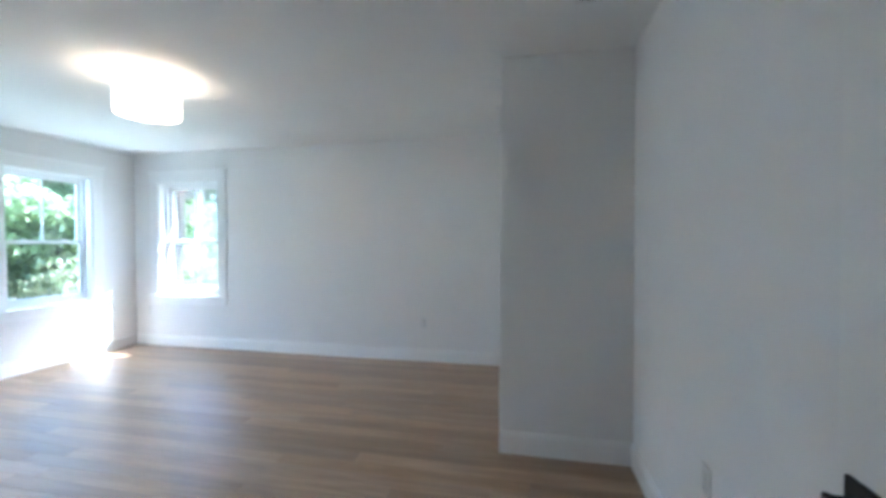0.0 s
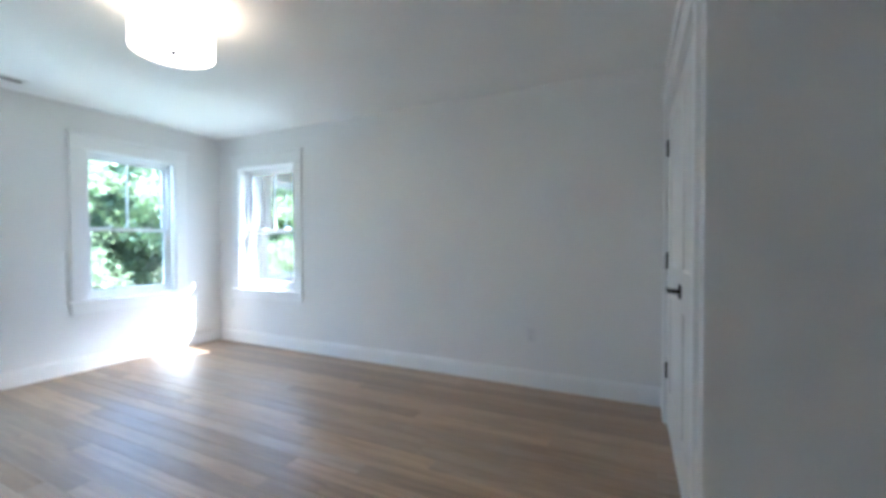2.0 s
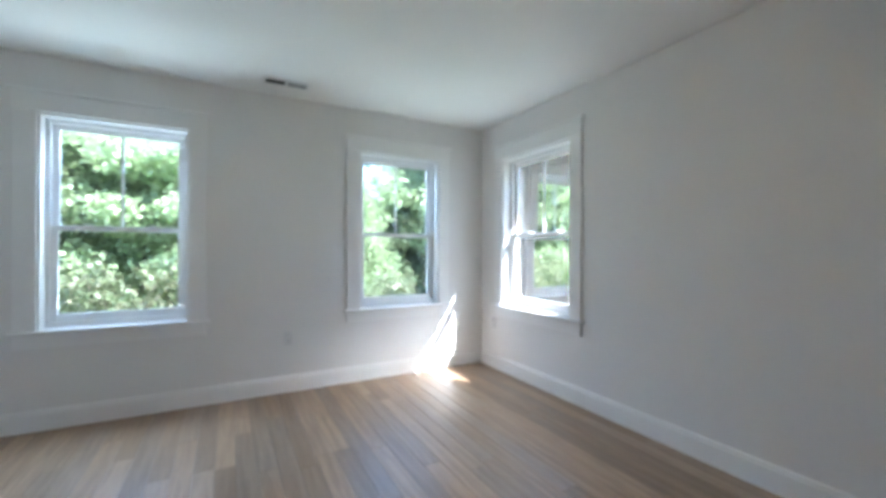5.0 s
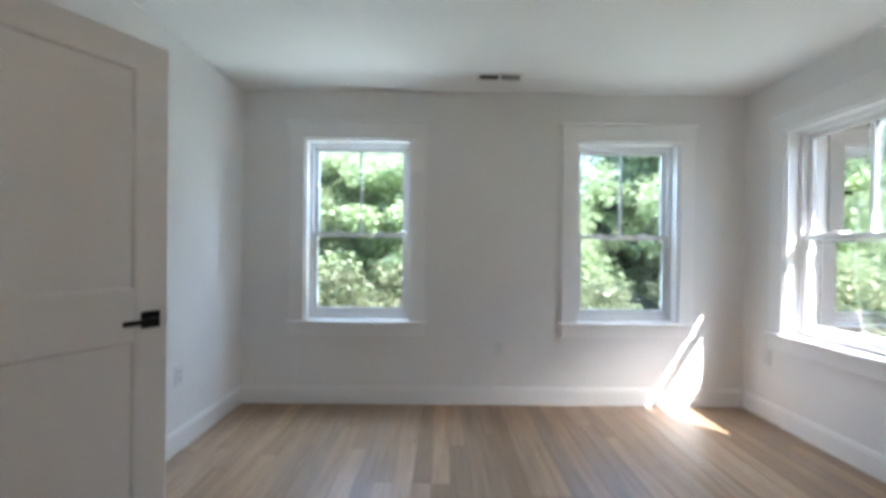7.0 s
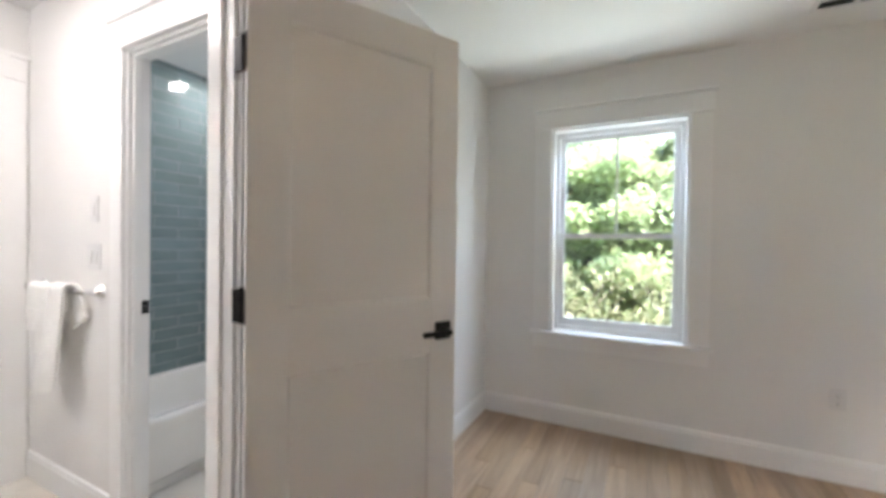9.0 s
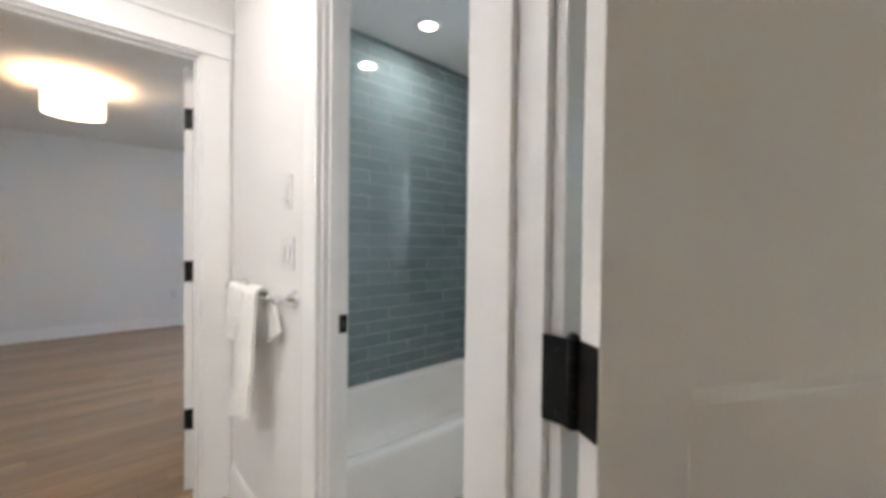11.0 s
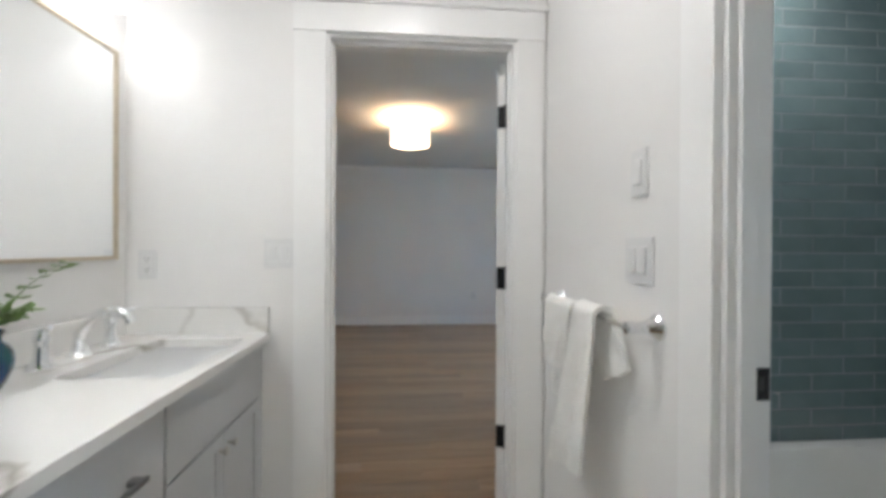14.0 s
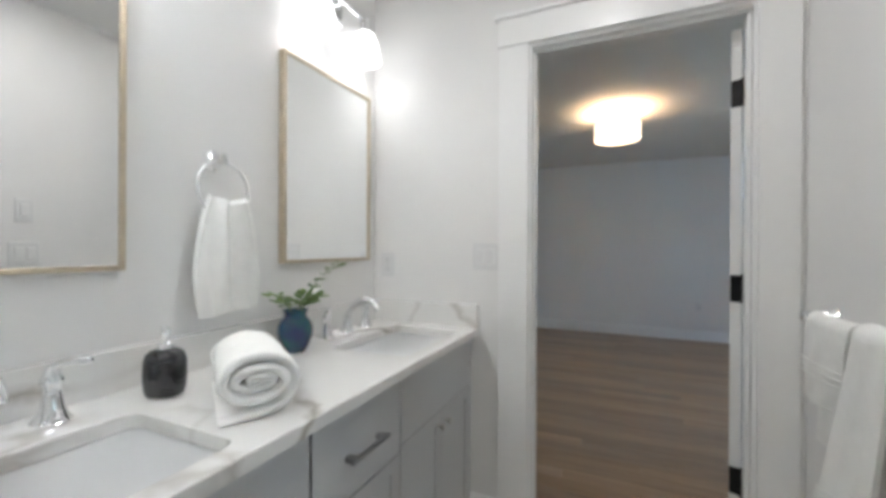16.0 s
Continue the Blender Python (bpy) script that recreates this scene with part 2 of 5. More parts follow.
GRASS = material("meadow_ground", (0.11, 0.15, 0.045), 0.9, spots=(0.16, 0.15, 0.06), scale=0.6, bump=0.8, bump_scale=12)
LEAF = leaf_material("leaves", (0.128, 0.168, 0.088), (0.16, 0.205, 0.108), (0.20, 0.235, 0.142))
LEAF_DARK = leaf_material("dark_leaves", (0.075, 0.115, 0.065), (0.10, 0.145, 0.082), (0.13, 0.172, 0.102))
SHRUB = leaf_material("shrub_leaves", (0.085, 0.11, 0.055), (0.125, 0.145, 0.078), (0.175, 0.165, 0.105))
SIDING = material("siding", (0.6, 0.6, 0.58), 0.6, amount=0.04)


# ---- building blocks ----
def finish(name, bm, mat, parent=None, label="", smooth=False):
    me = bpy.data.meshes.new(name)
    bmesh.ops.recalc_face_normals(bm, faces=bm.faces)
    bm.to_mesh(me)
    bm.free()
    me.materials.append(mat)
    if smooth:
        for p in me.polygons:
            p.use_smooth = True
        me.set_sharp_from_angle(angle=radians(40))
    ob = new(name, me)
    if parent:
        ob.parent = parent
    if label:
        ob["label"] = label
    return ob


def part(name, bm, mat, parent, label="", smooth=False):
    return finish(name, bm, mat, parent, label, smooth)


def thing(name, label, category, group="", kind="", at=None):
    ob = new(name)
    ob.empty_display_size = 0.1
    if at is not None:
        ob.matrix_world = at
    return tagged(ob, label, category, group, kind)


def add_box(bm, a, b, bevel=0.0, m=None):
    lo, hi = [min(p, q) for p, q in zip(a, b)], [max(p, q) for p, q in zip(a, b)]
    made = bmesh.ops.create_cube(bm, size=1.0)["verts"]
    for v in made:
        v.co = Vector([lo[k] + (v.co[k] + 0.5) * (hi[k] - lo[k]) for k in range(3)])
    if bevel:
        edges = list({e for v in made for e in v.link_edges})
        out = bmesh.ops.bevel(bm, geom=edges, offset=bevel, segments=2, affect="EDGES", profile=0.5)
        made = list({v for f in out["faces"] for v in f.verts} | {v for v in made if v.is_valid})
    if m is not None:
        for v in made:
            v.co = m @ v.co
    return made


def box(a, b, bevel=0.0):
    bm = bmesh.new()
    add_box(bm, a, b, bevel)
    return bm


def lathe(profile, steps=32, centre=(0, 0, 0)):
    """A turned body from rows of (radius, z)."""
    bm = bmesh.new()
    rings = []
    for r, z in profile:
        if r < 1e-5:
            rings.append([bm.verts.new((centre[0], centre[1], centre[2] + z))])
        else:
            rings.append([bm.verts.new((centre[0] + r * math.cos(2 * math.pi * k / steps), centre[1] + r * math.sin(2 * math.pi * k / steps), centre[2] + z)) for k in range(steps)])
    for lo, hi in zip(rings, rings[1:]):
        for k in range(steps):
            j = (k + 1) % steps
            corner = [lo[k % len(lo)], lo[j % len(lo)], hi[j % len(hi)], hi[k % len(hi)]]
            corner = [v for n, v in enumerate(corner) if v not in corner[:n]]
            if len(corner) > 2:
                bm.faces.new(corner)
    return bm


def tube(bm, points, radii, steps=14):
    """A round bar along points; radii: one, or one for each point."""
    pts = [Vector(p) for p in points]
    radii = radii if isinstance(radii, (list, tuple)) else [radii] * len(pts)
    rings, side = [], None
    for k, p in enumerate(pts):
        way = (pts[min(k + 1, len(pts) - 1)] - pts[max(k - 1, 0)]).normalized()
        if side is None:
            side = way.orthogonal().normalized()
        side = (side - way * side.dot(way)).normalized()
        up = way.cross(side)
        rings.append([bm.verts.new(p + radii[k] * (math.cos(2 * math.pi * j / steps) * side + math.sin(2 * math.pi * j / steps) * up)) for j in range(steps)])
    for lo, hi in zip(rings, rings[1:]):
        for j in range(steps):
            bm.faces.new((lo[j], lo[(j + 1) % steps], hi[(j + 1) % steps], hi[j]))
    bm.faces.new(rings[0][::-1])
    bm.faces.new(rings[-1])
    return bm


def wall(name, axis, face, back, span, openings=(), z0=-0.12, z1=2.5, mat=None):
    """A wall across axis, from face to back, along span, with openings (from, to, bottom, top) right through it."""
    bm = bmesh.new()
    cuts = sorted({span[0], span[1], *[v for o in openings for v in o[:2]]})
    for u0, u1 in zip(cuts, cuts[1:]):
        mid = (u0 + u1) / 2
        holes = sorted((o[2], o[3]) for o in openings if o[0] < mid < o[1])
        levels, z = [], z0
        for lo, hi in holes:
            if lo > z:
                levels.append((z, lo))
            z = hi
        levels.append((z, z1))
        for lo, hi in levels:
            if axis == "x":
                add_box(bm, (face, u0, lo), (back, u1, hi))
            else:
                add_box(bm, (u0, face, lo), (u1, back, hi))
    bmesh.ops.remove_doubles(bm, verts=bm.verts, dist=1e-5)
    return tagged(finish(name, bm, mat or WALL), "off-white painted plaster wall", "wall", kind="structure")


H = 2.458
BW, BN, BS, BE = -4.93, 4.245, 0.282, 0.673        # bedroom faces
CX, CY = -0.097, 2.498                             # closet faces
AW, AS, AE, AN = -2.955, -1.55, -1.283, 0.16       # bathroom faces
TW, TY = -4.617, -0.735                            # tiled end wall and its edge
RS = -6.14                                         # far wall of the second room
WIN_Z = (0.655, 2.078)
W1, W2, W3 = (0.774, 1.603), (2.912, 3.72), (-4.55, -3.673)
TWIN = (-0.575, 0.05, 1.05, 2.065)
BDOOR, SDOOR, TDOOR, EDOOR, CDOOR = (-2.838, -2.045), (-2.83, -2.045), (-0.60, 0.078), (-0.18, 0.615), (2.66, 3.96)
HEAD = 2.06

wall("wall_west", "x", BW, BW - 0.16, (RS - 0.12, BN + 0.16), [(*W1, *WIN_Z), (*W2, *WIN_Z), TWIN, (-4.5, -2.7, *WIN_Z)])
wall("wall_north", "y", BN, BN + 0.16, (BW, BE + 0.12), [(*W3, *WIN_Z)])
wall("wall_east", "x", BE, BE + 0.12, (RS - 0.12, BN))
wall("wall_closet_front", "y", CY, CY + 0.11, (CX, BE))
wall("wall_closet_side", "x", CX, CX + 0.11, (CY + 0.11, BN), [(*CDOOR, -0.12, HEAD)])
wall("wall_bath_north", "y", BS, AN, (BW, AE), [(*BDOOR, -0.12, HEAD)])
wall("wall_entry", "y", 0.095, -0.02, (AE + 0.115, BE), [(*EDOOR, -0.12, HEAD)])
wall("wall_bath_east", "x", AE, AE + 0.115, (AS - 0.115, BS))
wall("wall_bath_west", "x", AW, AW - 0.085, (AS, AN), [(*TDOOR, -0.12, HEAD)])
wall("wall_bath_south", "y", AS, AS - 0.115, (BW, AE), [(*SDOOR, -0.12, 2.075)])
wall("wall_hall_south", "y", AS + 0.05, AS - 0.115, (AE + 0.115, BE))
wall("wall_room_two_south", "y", RS, RS - 0.12, (BW, BE))
NICHE = (-1.33, -1.05, 1.19, 1.555)
wall("wall_tub_end", "x", TW - 0.014, TW - 0.10, (AS, TY - 0.004), [NICHE])
wall("wall_tub_chase", "x", TW - 0.10, BW, (AS, TY - 0.004))
tagged(finish("ceiling", box((BW - 0.16, RS - 0.12, H), (BE + 0.12, BN + 0.16, H + 0.14)), CEIL), "flat white painted ceiling", "ceiling", kind="structure")
for name, a, b, m in (("subfloor_bedroom", (BW, 0.04, -0.12), (BE, BN, -0.012), SUBFLOOR), ("subfloor_bath", (BW, AS, -0.12), (AE, 0.22, -0.009), GROUT),
                      ("subfloor_hall", (AE + 0.115, AS + 0.05, -0.12), (BE, 0.04, -0.012), SUBFLOOR), ("subfloor_room_two", (BW, RS, -0.12), (BE, AS - 0.06, -0.012), SUBFLOOR)):
    tagged(finish(name, box(a, b), m), "floor base under the finished floor", "floor", kind="structure")
# unseen roof slab, added; its north overhang trims the sun through window_3
bm = bmesh.new()
add_box(bm, (BW - 0.3, RS - 0.8, 2.60), (BE + 0.8, BN + 0.82, 2.76))
tagged(finish("roof_sun_block", bm, SIDING), "unseen roof slab added to block high sun at the north window", "roof", kind="structure")


def baseboard(name, axis, face, out, u0, u1):
    """A flat baseboard with an eased top, out from the wall's face."""
    bm = bmesh.new()
    prof = [(0, 0.001), (0.015, 0.001), (0.015, 0.112), (0.011, 0.122), (0.011, 0.132), (0.006, 0.138), (0, 0.138)]
    ends = []
    for u in (u0, u1):
        ends.append([bm.verts.new((face + out * d, u, z) if axis == "x" else (u, face + out * d, z)) for d, z in prof])
    k = len(prof)
    for i in range(k):
        bm.faces.new((ends[0][i], ends[0][(i + 1) % k], ends[1][(i + 1) % k], ends[1][i]))
    bm.faces.new(ends[0])
    bm.faces.new(ends[1][::-1])
    tagged(finish("baseboard", bm, TRIM), "white painted wooden baseboard along the wall", "baseboard", kind="structure")


CW = 0.09
for args in (("x", BW, 1, BS, BN), ("y", BN, -1, BW + 0.015, CX - 0.015), ("y", BS, 1, BW + 0.015, BDOOR[0] - CW - 0.006), ("y", BS, 1, BDOOR[1] + CW + 0.006, AE + 0.13),
             ("y", CY, -1, CX, BE - 0.015), ("x", BE, -1, 0.095, CY), ("x", CX, -1, CY - 0.015, CDOOR[0] - 0.096), ("x", CX, -1, CDOOR[1] + 0.096, BN),
             ("x", AW, 1, AS, TDOOR[0] - CW - 0.006), ("y", AS, 1, SDOOR[1] + CW + 0.006, -1.80), ("x", BW, 1, TY, AN), ("y", TY, 1, TW - 0.004, BW + 0.015),
             ("y", AN, -1, BW + 0.015, AW - 0.085), ("y", RS, 1, BW + 0.015, BE), ("x", BW, 1, RS, AS - 0.115), ("x", BE, -1, RS + 0.015, AS - 0.115),
             ("x", AE + 0.115, 1, 0.095, BS), ("y", 0.095, 1, AE + 0.13, EDOOR[0] - 0.1)):
    baseboard("baseboard", *args)


# ---- windows and doorways ----
def place(axis, face, out):
    """A pose in which x runs along the wall, y into the room and z up."""
    if axis == "x":
        turn = Matrix(((0, out, 0, face), (1, 0, 0, 0), (0, 0, 1, 0), (0, 0, 0, 1)))
    else:
        turn = Matrix(((1, 0, 0, 0), (0, out, 0, face), (0, 0, 1, 0), (0, 0, 0, 1)))
    return turn


def put(name, a, b, mat, parent, m, bevel=0.002, label=""):
    bm = bmesh.new()
    add_box(bm, a, b, bevel, m)
    return part(name, bm, mat, parent, label)


def ring_frame(bm, u0, u1, z0, z1, w, y0, y1, m, bottom=None):
    bt = w if bottom is None else bottom
    add_box(bm, (u0, y0, z0), (u0 + w, y1, z1), 0.002, m)
    add_box(bm, (u1 - w, y0, z0), (u1, y1, z1), 0.002, m)
    add_box(bm, (u0 + w, y0, z1 - w), (u1 - w, y1, z1), 0.002, m)
    add_box(bm, (u0 + w, y0, z0), (u1 - w, y1, z0 + bt), 0.002, m)


def window(name, axis, face, out, u0, u1, z0, z1, label, casing=0.118):
    m = place(axis, face, out)
    w = thing(name, label, "window", kind="structure")
    c = casing
    put("casing_side", (u0 - c, 0.0, z0), (u0 - 0.004, 0.019, z1 + 0.004), TRIM, w, m)
    put("casing_side", (u1 + 0.004, 0.0, z0), (u1 + c, 0.019, z1 + 0.004), TRIM, w, m)
    put("casing_head", (u0 - c - 0.006, 0.0, z1 + 0.0045), (u1 + c + 0.006, 0.024, z1 + 0.128), TRIM, w, m)
    put("casing_cap", (u0 - c - 0.022, 0.0, z1 + 0.1285), (u1 + c + 0.022, 0.036, z1 + 0.148), TRIM, w, m)
    put("window_stool", (u0 - c - 0.022, -0.1, z0 - 0.026), (u1 + c + 0.022, 0.045, z0 - 0.001), TRIM, w, m, 0.006)
    put("apron", (u0 - c, 0.0, z0 - 0.118), (u1 + c, 0.019, z0 - 0.0265), TRIM, w, m)
    # jamb lining
    put("jamb", (u0 - 0.003, -0.155, z0), (u0 + 0.012, 0.004, z1), TRIM, w, m, 0.001)
    put("jamb", (u1 - 0.012, -0.155, z0), (u1 + 0.003, 0.004, z1), TRIM, w, m, 0.001)
    put("head_jamb", (u0 + 0.012, -0.155, z1 - 0.012), (u1 - 0.012, 0.004, z1 + 0.003), TRIM, w, m, 0.001)
    put("sill", (u0 + 0.012, -0.17, z0 - 0.02), (u1 - 0.012, -0.101, z0 + 0.012), VINYL, w, m, 0.003)
    # vinyl frame and two sashes
    bm = bmesh.new()
    ring_frame(bm, u0 + 0.012, u1 - 0.012, z0 + 0.012, z1 - 0.012, 0.026, -0.15, -0.075, m)
    part("window_frame", bm, VINYL, w)
    mid = z0 + (z1 - z0) * 0.475
    a, b = u0 + 0.038, u1 - 0.038
    for nm, lo, hi, y0, y1 in (("upper_sash", mid - 0.018, z1 - 0.038, -0.142, -0.115), ("lower_sash", z0 + 0.038, mid + 0.018, -0.113, -0.086)):
        bm = bmesh.new()
        ring_frame(bm, a, b, lo, hi, 0.036, y0, y1, m, 0.05 if nm == "lower_sash" else 0.036)
        s = part(nm, bm, VINYL, w)
        g = put("pane", (a + 0.03, (y0 + y1) / 2 - 0.002, lo + 0.03), (b - 0.03, (y0 + y1) / 2 + 0.002, hi - 0.03), GLASS, s, m, 0)
        g.visible_shadow = False
        if nm == "upper_sash":
            put("muntin", ((a + b) / 2 - 0.008, y0 + 0.004, lo + 0.036), ((a + b) / 2 + 0.008, y1 - 0.004, hi - 0.036), VINYL, s, m, 0.002)
        else:
            for du in (-0.18, 0.18):
                put("sash_lock", ((a + b) / 2 + du - 0.025, y0 + 0.002, hi), ((a + b) / 2 + du + 0.025, y1 - 0.004, hi + 0.012), VINYL, s, m, 0.003)
    return w


WL = "white double-hung window with deep casing, upper sash split in two"
window("window_1", "x", BW, 1, *W1, *WIN_Z, WL)
window("window_2", "x", BW, 1, *W2, *WIN_Z, WL)
window("window_3", "y", BN, -1, *W3, *WIN_Z, WL + ", sunlit jamb")
window("window_4", "x", BW, 1, *TWIN, "small white double-hung window beside the toilet", 0.09)
window("window_5", "x", BW, 1, -4.5, -2.7, *WIN_Z, "wide white window of the second bedroom")


def doorway(name, axis, face, out, depth, u0, u1, head, label, sides=(1, 1), back=True, tall=True, stop_at=0.5):
    """Jambs, stops and casing round an opening; face and out as place()."""
    m = place(axis, face, out)
    d = thing(name, label, "door frame", kind="structure")
    r = 0.006
    put("jamb", (u0 - 0.002, -depth - 0.0004, 0.0), (u0 + 0.018, 0.0004, head - 0.018), TRIM, d, m, 0.001)
    put("jamb", (u1 - 0.018, -depth - 0.0004, 0.0), (u1 + 0.002, 0.0004, head - 0.018), TRIM, d, m, 0.001)
    put("head_jamb", (u0 - 0.002, -depth - 0.0004, head - 0.018), (u1 + 0.002, 0.0004, head + 0.002), TRIM, d, m, 0.001)
    s0 = -depth * stop_at
    put("stop", (u0 + 0.018, s0 - 0.032, 0.0), (u0 + 0.029, s0, head - 0.029), TRIM, d, m, 0.002)
    put("stop", (u1 - 0.029, s0 - 0.032, 0.0), (u1 - 0.018, s0, head - 0.029), TRIM, d, m, 0.002)
    put("head_stop", (u0 + 0.018, s0 - 0.032, head - 0.029), (u1 - 0.018, s0, head - 0.018), TRIM, d, m, 0.002)
    faces = [(0.0, 1)] + ([(-depth, -1)] if back else [])
    for y, o in faces:
        t = 0.019 * o
        w0, w1 = CW * sides[0], CW * sides[1]
        put("casing_side", (u0 + r - w0, y, 0.0), (u0 + r, y + t, head - r), TRIM, d, m)
        put("casing_side", (u1 - r, y, 0.0), (u1 - r + w1, y + t, head - r), TRIM, d, m)
        put("casing_head", (u0 + r - w0 - 0.004, y, head - r + 0.001), (u1 - r + w1 + 0.004, y + t * 1.25, head + 0.112), TRIM, d, m)
        put("casing_cap", (u0 + r - w0 - 0.016, y, head + 0.1125), (u1 - r + w1 + 0.016, y + t * 1.9, head + 0.132), TRIM, d, m)
    return d


doorway("door_frame_1", "y", BS, 1, BS - AN, *BDOOR, HEAD, "white painted doorway between bedroom and bathroom", stop_at=0.36)
doorway("door_frame_2", "y", AS, 1, 0.115, *SDOOR, 2.075, "white painted doorway from bathroom to second bedroom", sides=(1.25, 1.4), stop_at=0.3)
doorway("door_frame_3", "x", AW, 1, 0.085, *TDOOR, HEAD, "white painted doorway to the tub room", sides=(1, 0.88), stop_at=0.2, back=False)
doorway("door_frame_4", "y", 0.095, 1, 0.115, *EDOOR, HEAD, "white painted bedroom entry doorway", sides=(1, 0.5))
doorway("door_frame_5", "x", CX, -1, 0.11, *CDOOR, HEAD, "white painted closet doorway", back=False, stop_at=0.42)


def lever_set(leaf, x, z, y, out, toward, both=True):
    """Square rose and flat lever, y: the leaf's face, out: its side."""
    for yy, o in ((y, out),) + (((y - out * 0.035), -out),) * both:
        bm = bmesh.new()
        add_box(bm, (x - 0.033, yy, z - 0.033), (x + 0.033, yy + o * 0.009, z + 0.033), 0.002)
        rose = part("handle_rose", bm, BLACK, leaf, "black square rose")
        bm = bmesh.new()
        tube(bm, [(x, yy + o * 0.008, z), (x, yy + o * 0.05, z)], 0.011)
        add_box(bm, (x - 0.012 * toward, yy + o * 0.042, z - 0.010), (x + 0.112 * toward, yy + o * 0.056, z + 0.010), 0.004)
        part("lever", bm, BLACK, rose, "black flat lever handle")


def door_leaf(name, width, height, m, hinge_out, label, lever_z=0.935, toward=-1, levers=True, hinge_mat=None, jamb_leaf=True):
    """A two-panel leaf: x from the hinge edge to the free edge, y through it from 0 to 0.035, z up; m puts it in place. hinge_out: the side (+1: y 0.035, -1: y 0) of the knuckles."""
    d = thing(name, label, "door", at=m)
    st, t = 0.112, 0.035
    z0, z1 = 0.01, height
    rails = ((z0, 0.24), (0.86, 1.055), (z1 - 0.118, z1))
    bm = bmesh.new()
    add_box(bm, (0, 0, z0), (st, t, z1), 0.0015)
    add_box(bm, (width - st, 0, z0), (width, t, z1), 0.0015)
    for lo, hi in rails:
        add_box(bm, (st, 0, lo), (width - st, t, hi), 0.0015)
    part("frame", bm, DOORP, d)
    for lo, hi in ((0.24, 0.86), (1.055, z1 - 0.118)):
        bm = bmesh.new()
        for face, deep in ((0.0015, 0.011), (t - 0.0015, t - 0.011)):
            loops = [[(st - o, y, lo - o), (width - st + o, y, lo - o), (width - st + o, y, hi + o), (st - o, y, hi + o)] for o, y in ((0.001, face), (-0.004, face), (-0.013, deep), (-0.02, deep))]
            made = [[bm.verts.new(p) for p in q] for q in loops]
            for q0, q1 in zip(made, made[1:]):
                for k in range(4):
                    bm.faces.new((q0[k], q0[(k + 1) % 4], q1[(k + 1) % 4], q1[k]))
            bm.faces.new(made[-1])
        bmesh.ops.recalc_face_normals(bm, faces=bm.faces)
        part("panel", bm, DOORP, d)
    hy = t if hinge_out > 0 else 0.0
    hm = hinge_mat or BLACK
    for hz in (0.355, 1.072, 1.80):
        bm = bmesh.new()
        tube(bm, [(-0.004, hy + hinge_out * 0.006, hz - 0.05), (-0.004, hy + hinge_out * 0.006, hz + 0.05)], 0.0075, 12)
        tube(bm, [(-0.004, hy + hinge_out * 0.006, hz + 0.05), (-0.004, hy + hinge_out * 0.006, hz + 0.056)], [0.009, 0.004], 12)
        for k in range(1, 5):
            zk = hz - 0.05 + 0.02 * k
            tube(bm, [(-0.004, hy + hinge_out * 0.006, zk - 0.0006), (-0.004, hy + hinge_out * 0.006, zk + 0.0006)], 0.0084, 12)
        add_box(bm, (-0.0025, hy - hinge_out * 0.034, hz - 0.05), (-0.0002, hy + hinge_out * 0.004, hz + 0.05), 0.0008)
        part("hinge", bm, hm, d, "black butt hinge")
    if levers:
        lever_set(d, width - 0.062, lever_z, hy, hinge_out, toward)
        put("latch_plate", (width - 0.0005, t / 2 - 0.0125, lever_z - 0.028), (width + 0.0012, t / 2 + 0.0125, lever_z + 0.028), BLACK, d, Matrix(), 0.0004)
    return d


def hinge_leaves(frame, axis_pose, zs=(0.355, 1.072, 1.80)):
    """Leaves let into the jamb, on its face."""
    for hz in zs:
        bm = bmesh.new()
        add_box(bm, (-0.001, -0.030, hz - 0.05), (0.0016, 0.008, hz + 0.05), 0.0006, axis_pose)
        for sy, sz in ((-0.008, 0.034), (-0.022, 0.0), (-0.008, -0.034)):
            screw = lathe([(0.0, 0.0022), (0.0035, 0.0020), (0.0046, 0.0014), (0.0046, 0.0)], 12)
            bmesh.ops.transform(screw, matrix=axis_pose @ pose(0.0004, sy, hz + sz, 0, 90, 0), verts=screw.verts)
            me = bpy.data.meshes.new("screw")
            screw.to_mesh(me)
            bm.from_mesh(me)
            bpy.data.meshes.remove(me)
            screw.free()
        part("hinge_leaf", bm, BLACK, frame, "black hinge leaf")


# bathroom door, swung wide open into the bedroom
ang = math.degrees(math.atan2(0.674 - 0.314, -3.479 + 2.822))
door_leaf("door_1", 0.735, 2.035, pose(-2.822, 0.320, 0, 0, 0, ang) @ Matrix.Translation((0.004, -0.041, 0)), 1, "white two-panel door standing open, black lever and hinges")
hinge_leaves(bpy.data.objects["door_frame_1"], Matrix(((1, 0, 0, BDOOR[0] + 0.0185), (0, 1, 0, 0.312), (0, 0, 1, 0), (0, 0, 0, 1))))
# second bedroom door, open into that room
door_leaf("door_2", 0.735, 2.04, pose(SDOOR[0] + 0.016, AS - 0.125, 0, 0, 0, -114) @ Matrix.Translation((0.004, 0.006, 0)), -1, "white two-panel door opened into the second bedroom")
hinge_leaves(bpy.data.objects["door_frame_2"], Matrix(((1, 0, 0, SDOOR[0] + 0.0185), (0, 1, 0, AS - 0.072), (0, 0, 1, 0), (0, 0, 0, 1))))
# tub room door, folded back along the wall inside
door_leaf("door_3", 0.62, 2.03, pose(AW - 0.095, TDOOR[1] - 0.014, 0, 0, 0, 176) @ Matrix.Translation((0.004, 0.006, 0)), -1, "white two-panel door folded back inside the tub room")
